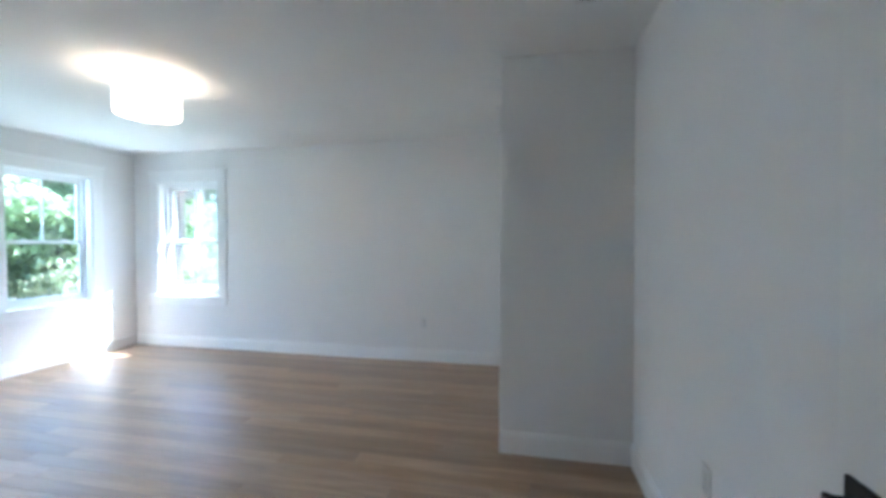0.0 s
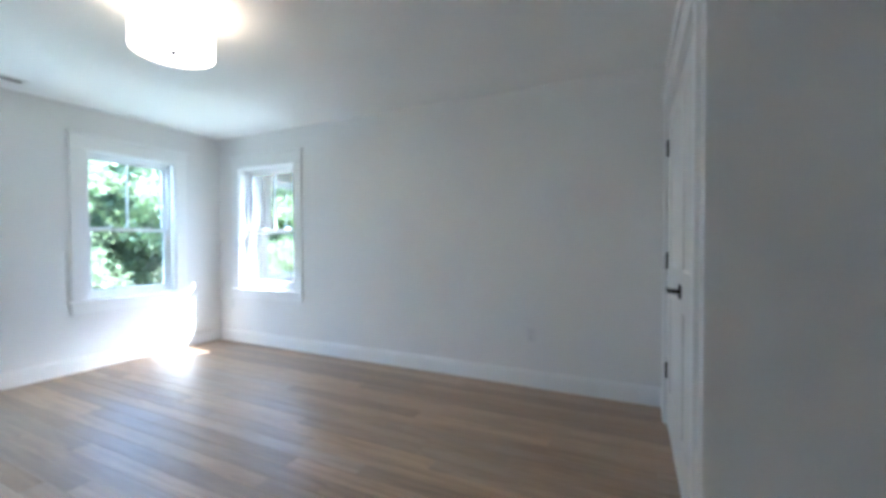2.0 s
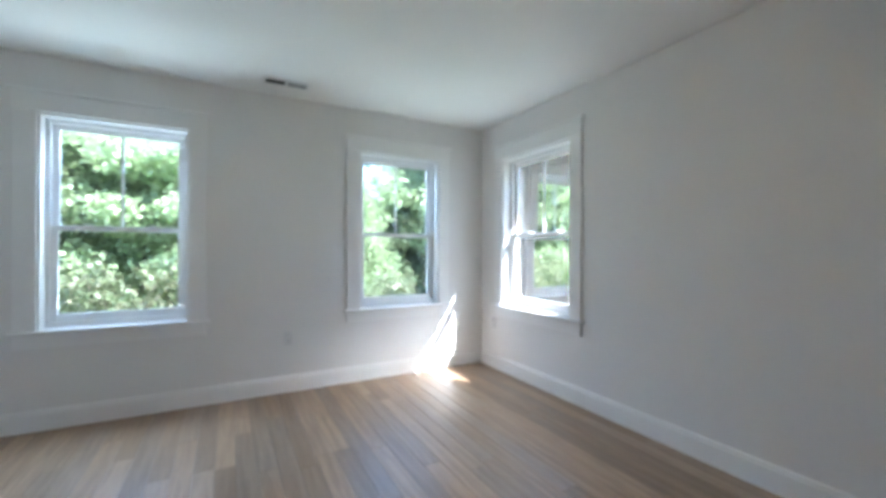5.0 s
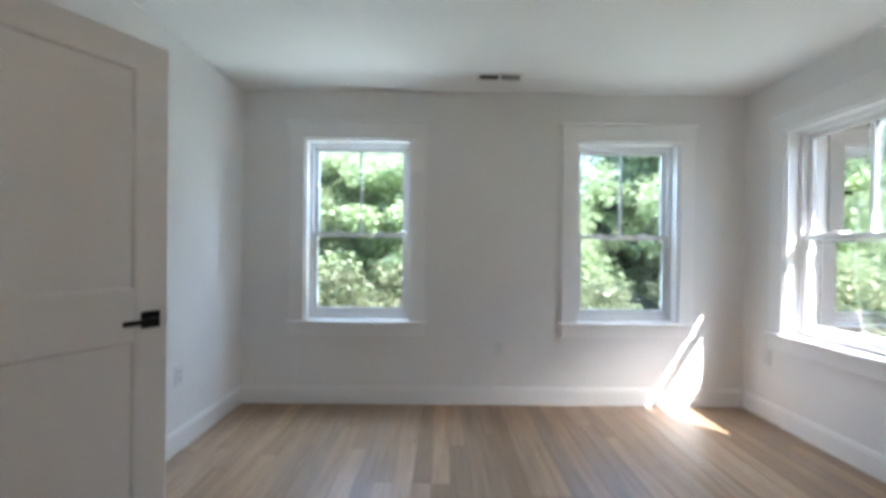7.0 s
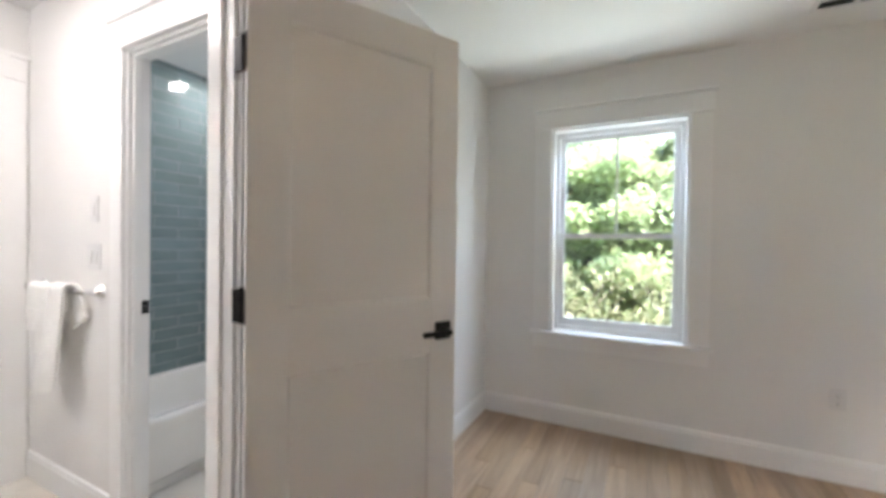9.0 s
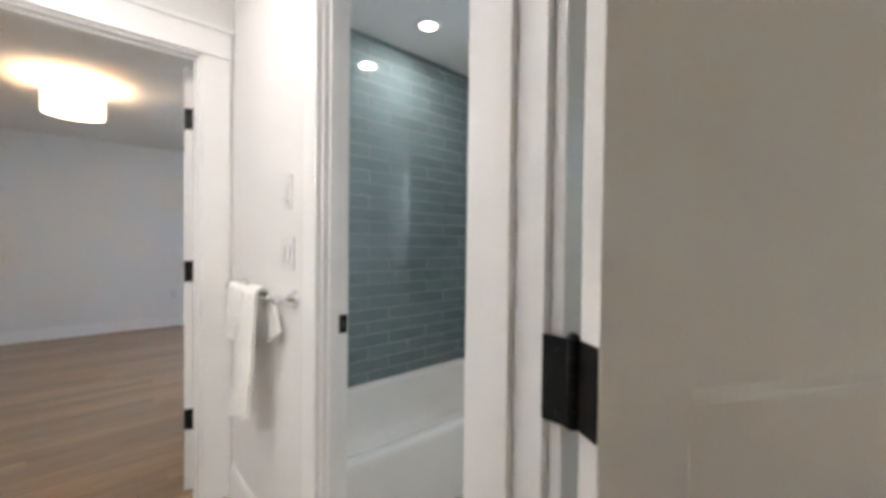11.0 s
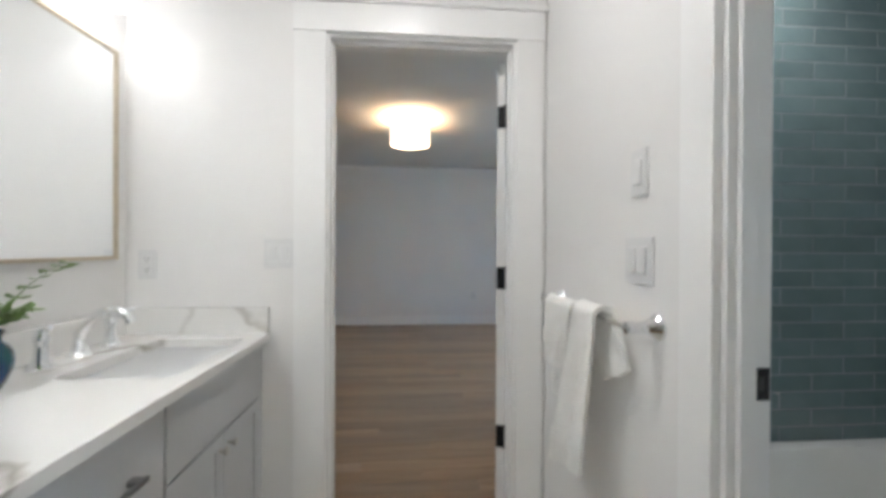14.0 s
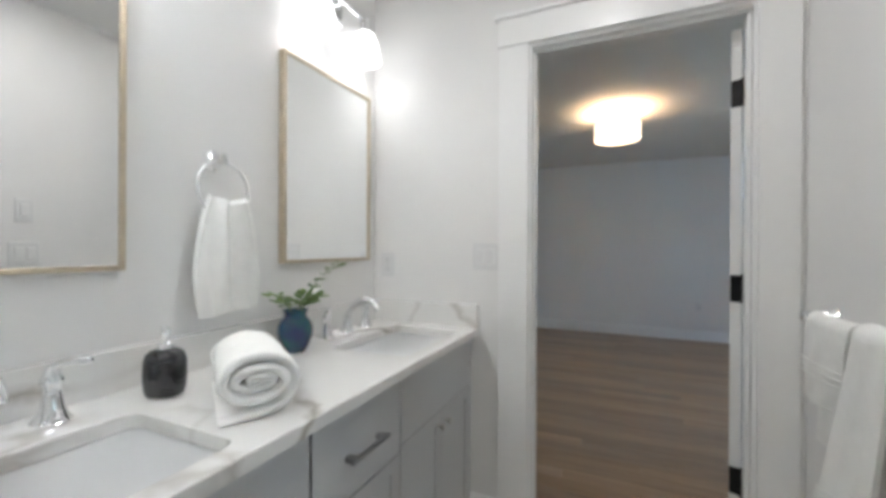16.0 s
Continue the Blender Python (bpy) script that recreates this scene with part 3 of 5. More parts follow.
hinge_leaves(bpy.data.objects["door_frame_3"], Matrix(((0, 1, 0, AW - 0.07), (-1, 0, 0, TDOOR[1] - 0.0185), (0, 0, 1, 0), (0, 0, 0, 1))))
# entry door, open against the wall
door_leaf("door_4", 0.755, 2.03, pose(0.612, 0.062, 0, 0, 0, 89) @ Matrix.Translation((0.004, 0.0, 0)), -1, "white two-panel entry door open against the wall", lever_z=0.895)
# closet pair
CM = 3.28
door_leaf("door_5", CDOOR[1] - 0.02 - CM - 0.0015, 2.03, Matrix(((0, 1, 0, CX + 0.006), (-1, 0, 0, CDOOR[1] - 0.02), (0, 0, 1, 0), (0, 0, 0, 1))), -1, "white two-panel closet door, closed, black hinges", levers=False)
d6 = door_leaf("door_6", CM - 0.0015 - CDOOR[0] - 0.02, 2.03, Matrix(((0, -1, 0, CX + 0.041), (1, 0, 0, CDOOR[0] + 0.02), (0, 0, 1, 0), (0, 0, 0, 1))), 1, "white two-panel closet door, closed, black lever", levers=False, hinge_mat=STEEL)
lever_set(d6, CM - 0.06 - CDOOR[0] - 0.02, 0.955, 0.035, 1, 1, both=False)
# strike plate on the tub room jamb
strike = bpy.data.objects["door_frame_3"]
bm = bmesh.new()
for a, b in (((-0.082, 0.938), (-0.073, 0.996)), ((-0.060, 0.938), (-0.052, 0.996)), ((-0.073, 0.938), (-0.060, 0.954)), ((-0.073, 0.980), (-0.060, 0.996))):
    add_box(bm, (AW + a[0], TDOOR[0] + 0.0175, a[1]), (AW + b[0], TDOOR[0] + 0.0200, b[1]), 0.0004)
plate = part("strike_plate", bm, BLACK, strike, "black strike plate")
# shade of the latch recess, painted as a flat dark piece
part("latch_hole_shade", box((AW - 0.073, TDOOR[0] + 0.0176, 0.954), (AW - 0.060, TDOOR[0] + 0.0184, 0.980)), SHADOW_DARK, plate)


# ---- ceiling lamps, vents, plates ----
def drum_lamp(name, x, y, label, watts):
    """A semi-flush drum lamp: canopy, stem, fabric drum, diffuser, finial, two bulbs."""
    lamp = thing(name, label, "ceiling lamp", group="drum lamps", at=pose(x, y, H))
    part("canopy", lathe([(0, 0), (0.065, 0), (0.065, -0.012), (0.05, -0.024), (0, -0.024)], 32), BRASS, lamp, "champagne metal canopy", True)
    bm = bmesh.new()
    tube(bm, [(0, 0, -0.02), (0, 0, -0.272)], 0.006)
    part("stem", bm, STEEL, lamp)
    r, top, bot = 0.192, -0.112, -0.252
    part("shade", lathe([(r, bot), (r, top), (r - 0.003, top), (r - 0.003, bot), (r, bot)], 64), SHADE, lamp, "glowing pale fabric drum shade", True)
    for z in (top, bot):
        part("rim", lathe([(r + 0.0015, z - 0.004), (r + 0.0015, z + 0.004), (r - 0.004, z + 0.004), (r - 0.004, z - 0.004), (r + 0.0015, z - 0.004)], 64), SHADE, lamp)
    part("diffuser", lathe([(0, bot + 0.006), (r - 0.005, bot + 0.006), (r - 0.005, bot + 0.010), (0, bot + 0.010)], 64), DIFFUSER, lamp, "glowing white bottom diffuser", True)
    part("finial", lathe([(0, bot - 0.022), (0.008, bot - 0.018), (0.011, bot - 0.009), (0.006, bot - 0.002), (0.018, bot + 0.004), (0, bot + 0.006)], 20), STEEL, lamp, "small nickel finial", True)
    bm = bmesh.new()
    for k in range(3):
        a = 2 * math.pi * k / 3
        tube(bm, [(0, 0, top - 0.01), (r * math.cos(a), r * math.sin(a), top - 0.003)], 0.0025, 6)
    part("spider", bm, STEEL, lamp)
    for s in (-1, 1):
        part("bulb", lathe([(0, -0.03), (0.02, -0.025), (0.03, 0.0), (0.024, 0.025), (0.012, 0.045), (0, 0.045)], 16, (0.08 * s, 0.02 * s, -0.18)), DOWNLIGHT, lamp, "", True)
    glow_point("lamp_glow", x, y, H - 0.165, watts, WARM, 0.05)
    return lamp


drum_lamp("drum_lamp", -2.505, 2.285, "round fabric drum lamp, lit, under the bedroom ceiling", 0.07)
drum_lamp("drum_lamp", -2.37, -3.79, "round fabric drum lamp, lit, in the second bedroom", 2.2)


# grey of the lighter slat bank: partial shade put into the colour
SLAT_HALF_SHADE = material("slat_half_shade", (0.30, 0.30, 0.30), 0.5)


def ceiling_vent(x, y, along, label):
    """A long slotted register in two banks; along: the axis it runs on."""
    v = thing("ceiling_vent", label, "vent", at=pose(x, y, H, 0, 0, 0 if along == "x" else 90))
    L, W = 0.33, 0.115
    bm = bmesh.new()
    for a, b in (((-L / 2, -W / 2), (L / 2, -0.032)), ((-L / 2, 0.032), (L / 2, W / 2)), ((-L / 2, -0.032), (-0.145, 0.032)), ((0.145, -0.032), (L / 2, 0.032)), ((-0.012, -0.032), (0.012, 0.032))):
        add_box(bm, (*a, -0.006), (*b, -0.0005))
    part("frame", bm, PLATE, v)
    # flat dark sheet painted as the shade behind the slats
    part("duct_shade_sheet", box((-0.145, -0.032, -0.0012), (0.145, 0.032, -0.0006)), DUCT_SHADOW, v, "dark sheet in place of the shaded opening")
    for bank in (-1, 1):
        for k in range(4):
            bm = bmesh.new()
            yy = -0.024 + k * 0.016
            add_box(bm, (bank * 0.0785 - 0.066, -0.0008, -0.006), (bank * 0.0785 + 0.066, 0.0008, 0.004), 0, Matrix.Translation((0, yy, -0.004)) @ Matrix.Rotation(radians(35 * bank), 4, "X"))
            # shade painted by bank: one grey, the other near black
            part("slat", bm, SLAT_HALF_SHADE if bank > 0 else SHADOW_DARK, v)
    return v


ceiling_vent(-4.63, 2.25, "y", "white slotted air register in the ceiling by the windows")
ceiling_vent(0.44, 1.93, "x", "white slotted air register in the entry ceiling")


def on_wall(axis, face, out, u, z):
    """A pose with x along the wall, y out of it, z up, at (u, z)."""
    return place(axis, face, out) @ Matrix.Translation((u, 0, z))


def outlet(axis, face, out, u, z, label):
    p = thing("power_outlet", label, "outlet", group="outlets")
    m = on_wall(axis, face, out, u, z)
    body = put("cover_plate", (-0.036, 0.0003, -0.058), (0.036, 0.006, 0.058), PLATE, p, m, 0.0025)
    for dz in (-0.021, 0.021):
        put("socket", (-0.017, 0.006, dz - 0.0145), (0.017, 0.0085, dz + 0.0145), PLATE, body, m, 0.003)
        # the openings' inner shade as dark blocks on the socket, not cut in
        bm = bmesh.new()
        for dx in (-0.0065, 0.0065):
            add_box(bm, (dx - 0.001, 0.0078, dz - 0.003), (dx + 0.001, 0.0089, dz + 0.006), 0, m)
        add_box(bm, (-0.002, 0.0078, dz - 0.011), (0.002, 0.0089, dz - 0.007), 0, m)
        part("slot_shade", bm, SHADOW_DARK, body)
    return p


OUT = "white double power outlet low on the painted wall"
outlet("x", BW, 1, 2.31, 0.448, OUT)
outlet("y", BN, -1, -1.05, 0.43, OUT)
outlet("y", BN, -1, -4.70, 0.455, OUT)
outlet("y", BS, 1, -4.18, 0.455, OUT)
outlet("x", BE, -1, 1.53, 0.48, OUT)
outlet("y", RS, 1, -3.36, 0.45, "white double power outlet in the second bedroom")
outlet("y", AS, 1, -1.368, 1.138, "white power outlet above the vanity splash")


def switch(axis, face, out, u, z, gangs, label, dimmer=False):
    p = thing("light_switch", label, "switch", group="switches")
    m = on_wall(axis, face, out, u, z)
    w = 0.035 + 0.0235 * (gangs - 1)
    body = put("cover_plate", (-w, 0.0003, -0.058), (w, 0.0065, 0.058), PLATE, p, m, 0.0025)
    for k in range(gangs):
        x = (k - (gangs - 1) / 2) * 0.046
        put("bezel", (x - 0.0175, 0.006, -0.034), (x + 0.0175, 0.0072, 0.034), TRIM, body, m, 0.0008)
        bm = bmesh.new()
        add_box(bm, (-0.015, -0.002, -0.031), (0.015, 0.004, 0.031), 0.002, m @ Matrix.Translation((x, 0.0085, 0)) @ Matrix.Rotation(radians(4), 4, "X"))
        part("rocker", bm, PLATE, body)
        if dimmer:
            # dark strip painted for the shade in the slider's groove
            put("slider_slot_shade", (x + 0.008, 0.0125, -0.018), (x + 0.0105, 0.0135, 0.018), SHADOW_DARK, body, m, 0)
    return p


switch("y", AS, 1, -1.864, 1.182, 2, "white double rocker switch beside the doorway casing")
switch("x", AW, 1, -0.852, 1.396, 1, "white single switch with a slim control above the towel bar")
switch("x", AW, 1, -0.853, 1.180, 2, "white double rocker switch above the towel bar")


def downlight(x, y, label):
    d = thing("downlight", label, "ceiling light", group="downlights", at=pose(x, y, H))
    part("trim_ring", lathe([(0.048, -0.001), (0.052, -0.006), (0.082, -0.004), (0.084, -0.0005), (0.048, -0.001)], 40), PLATE, d, "", True)
    part("lens", lathe([(0, -0.003), (0.049, -0.003), (0.049, -0.0008), (0, -0.0008)], 32), DOWNLIGHT, d, "glowing round lens")
    lamp = bpy.data.lights.new("downlight_glow", "AREA")
    lamp.shape, lamp.size, lamp.energy, lamp.color = "DISK", 0.1, DOWN_W, SOFT_WHITE
    new("downlight_glow", lamp).matrix_world = look((x, y, H - 0.012), (x, y + 0.001, 0))


DOWN_W = 0.8
downlight(-3.88, -1.21, "round recessed downlight, lit, above the tub")
DOWN_W = 1.0
downlight(-2.35, -0.75, "round recessed downlight, lit, in the bathroom ceiling")


# ---- tub and toilet ----
def superellipse(a, b, n, steps, rot=0.0):
    return [(math.copysign(abs(math.cos(t)) ** (2 / n), math.cos(t)) * a, math.copysign(abs(math.sin(t)) ** (2 / n), math.sin(t)) * b) for t in (2 * math.pi * (k + 0.5) / steps + rot for k in range(steps))]


def loft(rings, cap_first=False, cap_last=False):
    bm = bmesh.new()
    made = [[bm.verts.new(p) for p in r] for r in rings]
    for lo, hi in zip(made, made[1:]):
        for k in range(len(lo)):
            j = (k + 1) % len(lo)
            bm.faces.new((lo[k], lo[j], hi[j], hi[k]))
    if cap_first:
        bm.faces.new(made[0][::-1])
    if cap_last:
        bm.faces.new(made[-1])
    return bm


def bathtub():
    x0, x1, y0, y1, top = TW + 0.003, AW - 0.088, AS + 0.016, TY - 0.045, 0.372
    t = thing("bathtub", "white glossy alcove bathtub with a straight apron", "bathtub")
    cx, cy, hx, hy = (x0 + x1) / 2, (y0 + y1) / 2, (x1 - x0) / 2, (y1 - y0) / 2
    steps = 64
    rings = []
    # outer wall from the floor, over the rim, and down into the basin
    for z, ix, iy, n in ((0.002, 0.012, 0.018, 60), (0.05, 0.012, 0.018, 60), (0.06, 0.004, 0.006, 60), (0.30, 0.0, 0.0, 60), (0.345, 0.0, 0.0, 60), (0.362, 0.003, 0.003, 50), (top, 0.014, 0.014, 40),
                         (top, 0.062, 0.058, 14), (top - 0.005, 0.074, 0.069, 10), (top - 0.02, 0.082, 0.075, 8), (0.28, 0.094, 0.082, 7), (0.18, 0.112, 0.092, 6), (0.11, 0.138, 0.108, 5), (0.078, 0.18, 0.14, 4.4), (0.064, 0.27, 0.21, 3.6), (0.062, 0.36, 0.25, 3)):
        rings.append([(cx + u + (0.02 if ix > 0.2 else 0), cy + v, z) for u, v in superellipse(hx - ix, hy - iy, n, steps)])
    part("shell", loft(rings, cap_last=True), PORCELAIN, t, "", True)
    part("drain", lathe([(0, 0.004), (0.03, 0.003), (0.034, 0.0), (0, 0.0)], 24, (cx + 0.45, cy, 0.066)), CHROME, t, "chrome drain", True)
    part("overflow", lathe([(0, 0.01), (0.03, 0.008), (0.036, 0.0), (0, 0.0)], 24), CHROME, t, "chrome overflow plate", True).matrix_basis = pose(x1 - 0.125, cy, 0.26, 0, -80, 0)
    return t


bathtub()
# slim return trim at the tile's edge
tagged(finish("trim_tile_edge", box((TW - 0.004, TY, 0.0), (TW + 0.003, TY + 0.008, H)), TRIM), "thin pale edge strip at the end of the tiles", "trim", kind="structure")


def toilet():
    t = thing("toilet", "white porcelain toilet with closed lid, below the window", "toilet", at=pose(-4.50, 0.157, 0) @ Matrix.Scale(0.94, 4))
    rings = []
    for z, cy, a, b in ((0.0, -0.30, 0.105, 0.22), (0.03, -0.30, 0.10, 0.215), (0.15, -0.31, 0.10, 0.21), (0.26, -0.36, 0.14, 0.25), (0.35, -0.40, 0.175, 0.25), (0.385, -0.40, 0.18, 0.25)):
        rings.append([(u, cy + v, z) for u, v in superellipse(a, b, 2.3, 40)])
    part("bowl", loft(rings, True, True), PORCELAIN, t, "", True)
    for nm, z0, z1, g in (("seat", 0.387, 0.405, 0.0), ("lid", 0.407, 0.427, 0.002)):
        rings = [[(u, -0.40 + v, z) for u, v in superellipse(0.185 + g - e, 0.255 + g - e, 2.4, 40)] for z, e in ((z0, 0.003), (z0 + 0.004, 0), (z1 - 0.005, 0), (z1, 0.006))]
        part(nm, loft(rings, True, True), PORCELAIN, t, "", True)
    part("tank", box((-0.2, -0.19, 0.38), (0.2, -0.005, 0.72), 0.02), PORCELAIN, t)
    part("tank_lid", box((-0.21, -0.2, 0.722), (0.21, -0.002, 0.755), 0.01), PORCELAIN, t)
    bm = bmesh.new()
    tube(bm, [(-0.15, -0.19, 0.66), (-0.15, -0.215, 0.66), (-0.09, -0.22, 0.65)], 0.007)
    part("flush_lever", bm, CHROME, t, "chrome flush lever")


toilet()
tp = thing("paper_holder", "chrome toilet paper holder on the wall", "paper holder")
mp = on_wall("x", BW, 1, -0.50, 0.75)
bm = bmesh.new()
add_box(bm, (-0.022, 0.0, -0.022), (0.022, 0.012, 0.022), 0.004, mp)
tube(bm, [mp @ Vector(p) for p in ((0, 0.01, 0), (0, 0.06, 0), (0, 0.065, -0.006), (0.02, 0.068, -0.01), (0.14, 0.068, -0.01))], 0.006)
part("post", bm, CHROME, tp)


# ---- vanity ----
CT, CT0, CF = 0.868, 0.838, -1.832      # worktop top and bottom, and its front edge
VN = 0.13                               # the vanity's far end
FX = -1.802                             # cabinet fronts
SINKS = ((-1.45, -1.0), (-0.39, 0.06))
SX = (-1.775, -1.47)


def shaker(bm, y0, y1, z0, z1, w=0.057, x=FX):
    """A framed front, 2 cm thick, its panel set back."""
    t = 0.019
    add_box(bm, (x, y0, z0), (x + t, y1, z1))
    bm.normal_update()
    front = [min(bm.faces, key=lambda f: f.calc_center_median().x)]
    bmesh.ops.inset_region(bm, faces=front, thickness=0.0015, depth=0.0)
    bmesh.ops.inset_region(bm, faces=front, thickness=w - 0.0015, depth=0.0)
    bmesh.ops.inset_region(bm, faces=front, thickness=0.0012, depth=-0.009)


def slab(bm, y0, y1, z0, z1, x=FX):
    add_box(bm, (x, y0, z0), (x + 0.019, y1, z1), 0.0015)


def knob(parent, y, z):
    bm = lathe([(0, 0), (0.006, 0), (0.005, 0.012), (0.011, 0.018), (0.0125, 0.023), (0.010, 0.028), (0, 0.029)], 20)
    o = part("knob", bm, STEEL, parent, "satin nickel knob", True)
    o.matrix_basis = pose(FX, y, z, 0, -90, 0)


def pull(parent, y, z, half=0.082):
    bm = bmesh.new()
    add_box(bm, (FX - 0.032, y - half, z - 0.006), (FX - 0.023, y + half, z + 0.006), 0.002)
    for s in (-1, 1):
        add_box(bm, (FX - 0.026, y + s * (half - 0.016) - 0.011, z - 0.0065), (FX, y + s * (half - 0.016) + 0.011, z + 0.0065), 0.003)
    part("pull", bm, PEWTER, parent, "grey metal bar pull")


def carcass(c, y0, y1):
    part("body", box((FX + 0.0195, y0 + 0.0005, 0.10), (AE - 0.001, y1 - 0.0005, CT0 - 0.001)), CABINET, c)
    part("toe_kick", box((FX + 0.085, y0 + 0.001, 0.001), (FX + 0.1, y1 - 0.001, 0.0995)), CABINET, c)


ZT = CT0 - 0.006
for y0, y1, first in ((-1.52, -0.925, True), (-0.545, 0.10, False)):
    c = thing("sink_cabinet", "grey painted sink cabinet with two framed doors", "cabinet", group="vanity cabinets")
    carcass(c, y0, y1)
    bm = bmesh.new()
    slab(bm, y0 + 0.003, y1 - 0.003, 0.625, ZT)
    part("false_front", bm, CABINET, c)
    mid = (y0 + y1) / 2
    for a, b, s in ((y0 + 0.003, mid - 0.0015, 1), (mid + 0.0015, y1 - 0.003, -1)):
        bm = bmesh.new()
        shaker(bm, a, b, 0.105, 0.621)
        d = part("door", bm, CABINET, c)
        knob(d, mid - s * 0.03, 0.575)
c = thing("drawer_cabinet", "grey painted cabinet with three drawers and bar pulls", "cabinet", group="vanity cabinets")
carcass(c, -0.9225, -0.5475)
for z0, z1, framed in ((0.607, ZT, False), (0.36, 0.603, True), (0.105, 0.356, True)):
    bm = bmesh.new()
    (shaker if framed else slab)(bm, -0.9195, -0.5505, z0, z1)
    d = part("drawer_front", bm, CABINET, c)
    pull(d, -0.735, (z0 + z1) / 2 - 0.01)
tagged(finish("filler_strip", box((FX + 0.002, AS + 0.001, 0.10), (FX + 0.02, -1.5205, CT0 - 0.001), 0.001), CABINET), "grey painted filler strip between cabinet and wall", "filler", kind="structure")
tagged(finish("filler_strip", box((FX + 0.002, 0.1005, 0.10), (FX + 0.02, AN - 0.001, CT0 - 0.001), 0.001), CABINET), "grey painted filler strip between cabinet and wall", "filler", kind="structure")


def worktop():
    bm = bmesh.new()
    ys = [AS + 0.001, SINKS[0][0], SINKS[0][1], SINKS[1][0], SINKS[1][1], AN - 0.001]
    xs = [CF, SX[0], SX[1], AE - 0.001]
    verts = {}
    for z in (CT0, CT):
        for i, x in enumerate(xs):
            for j, y in enumerate(ys):
                verts[i, j, z] = bm.verts.new((x, y, z))
    hole = {(1, 1), (1, 3)}
    for i in range(3):
        for j in range(5):
            if (i, j) in hole:
                for a, b in (((i, j), (i + 1, j)), ((i + 1, j), (i + 1, j + 1)), ((i + 1, j + 1), (i, j + 1)), ((i, j + 1), (i, j))):
                    bm.faces.new((verts[(*a, CT)], verts[(*b, CT)], verts[(*b, CT0)], verts[(*a, CT0)]))
                continue
            for z in (CT0, CT):
                bm.faces.new([verts[i, j, z], verts[i + 1, j, z], verts[i + 1, j + 1, z], verts[i, j + 1, z]])
    for j in range(5):
        for i in (0, 3):
            bm.faces.new((verts[i, j, CT], verts[i, j + 1, CT], verts[i, j + 1, CT0], verts[i, j, CT0]))
    for i in range(3):
        for j in (0, 5):
            bm.faces.new((verts[i, j, CT], verts[i + 1, j, CT], verts[i + 1, j, CT0], verts[i, j, CT0]))
    bmesh.ops.recalc_face_normals(bm, faces=bm.faces)
    corners = [e for e in bm.edges if abs(e.verts[0].co.z - e.verts[1].co.z) > 0.01 and SX[0] - 0.001 < e.verts[0].co.x < SX[1] + 0.001 and AS + 0.01 < e.verts[0].co.y < 0.1]
    bmesh.ops.bevel(bm, geom=corners, offset=0.03, segments=5, affect="EDGES", profile=0.5)
    rim = [e for e in bm.edges if abs(e.verts[0].co.z - CT) < 1e-4 and abs(e.verts[1].co.z - CT) < 1e-4 and len(e.link_faces) == 2 and abs(e.link_faces[0].normal.z - e.link_faces[1].normal.z) > 0.5]
    bmesh.ops.bevel(bm, geom=rim, offset=0.002, segments=2, affect="EDGES", profile=0.5)
    w = finish("worktop", bm, QUARTZ)
    tagged(w, "white quartz vanity worktop with grey veins, two sink cutouts", "countertop")
    part("backsplash", box((AE - 0.02, AS + 0.001, CT + 0.0005), (AE - 0.001, AN - 0.001, CT + 0.102), 0.0015), QUARTZ, w)
    part("side_splash", box((CF + 0.003, AS + 0.001, CT + 0.0005), (AE - 0.0205, AS + 0.02, CT + 0.102), 0.0015), QUARTZ, w)


worktop()


def sink(y0, y1):
    s = thing("sink", "white rectangular undermount porcelain sink", "sink", group="sinks")
    cx, cy, hx, hy = (SX[0] + SX[1]) / 2, (y0 + y1) / 2, (SX[1] - SX[0]) / 2 + 0.006, (y1 - y0) / 2 + 0.006
    rings = []
    for z, ix, iy, n in ((CT0 - 0.001, -0.02, -0.02, 14), (CT0 - 0.001, 0.0, 0.0, 14), (0.80, 0.006, 0.012, 12), (0.74, 0.02, 0.05, 9), (0.715, 0.04, 0.10, 7), (0.705, 0.07, 0.14, 5), (0.70, 0.12, 0.19, 3)):
        rings.append([(cx + u, cy + v, z) for u, v in superellipse(hx - ix, hy - iy, n, 56)])
    part("basin", loft(rings, cap_last=True), PORCELAIN, s, "", True)
    part("drain", lathe([(0, 0.004), (0.02, 0.004), (0.024, 0.001), (0, 0.001)], 24, (cx, cy, 0.7)), CHROME, s, "chrome drain", True)


for a, b in SINKS:
    sink(a, b)


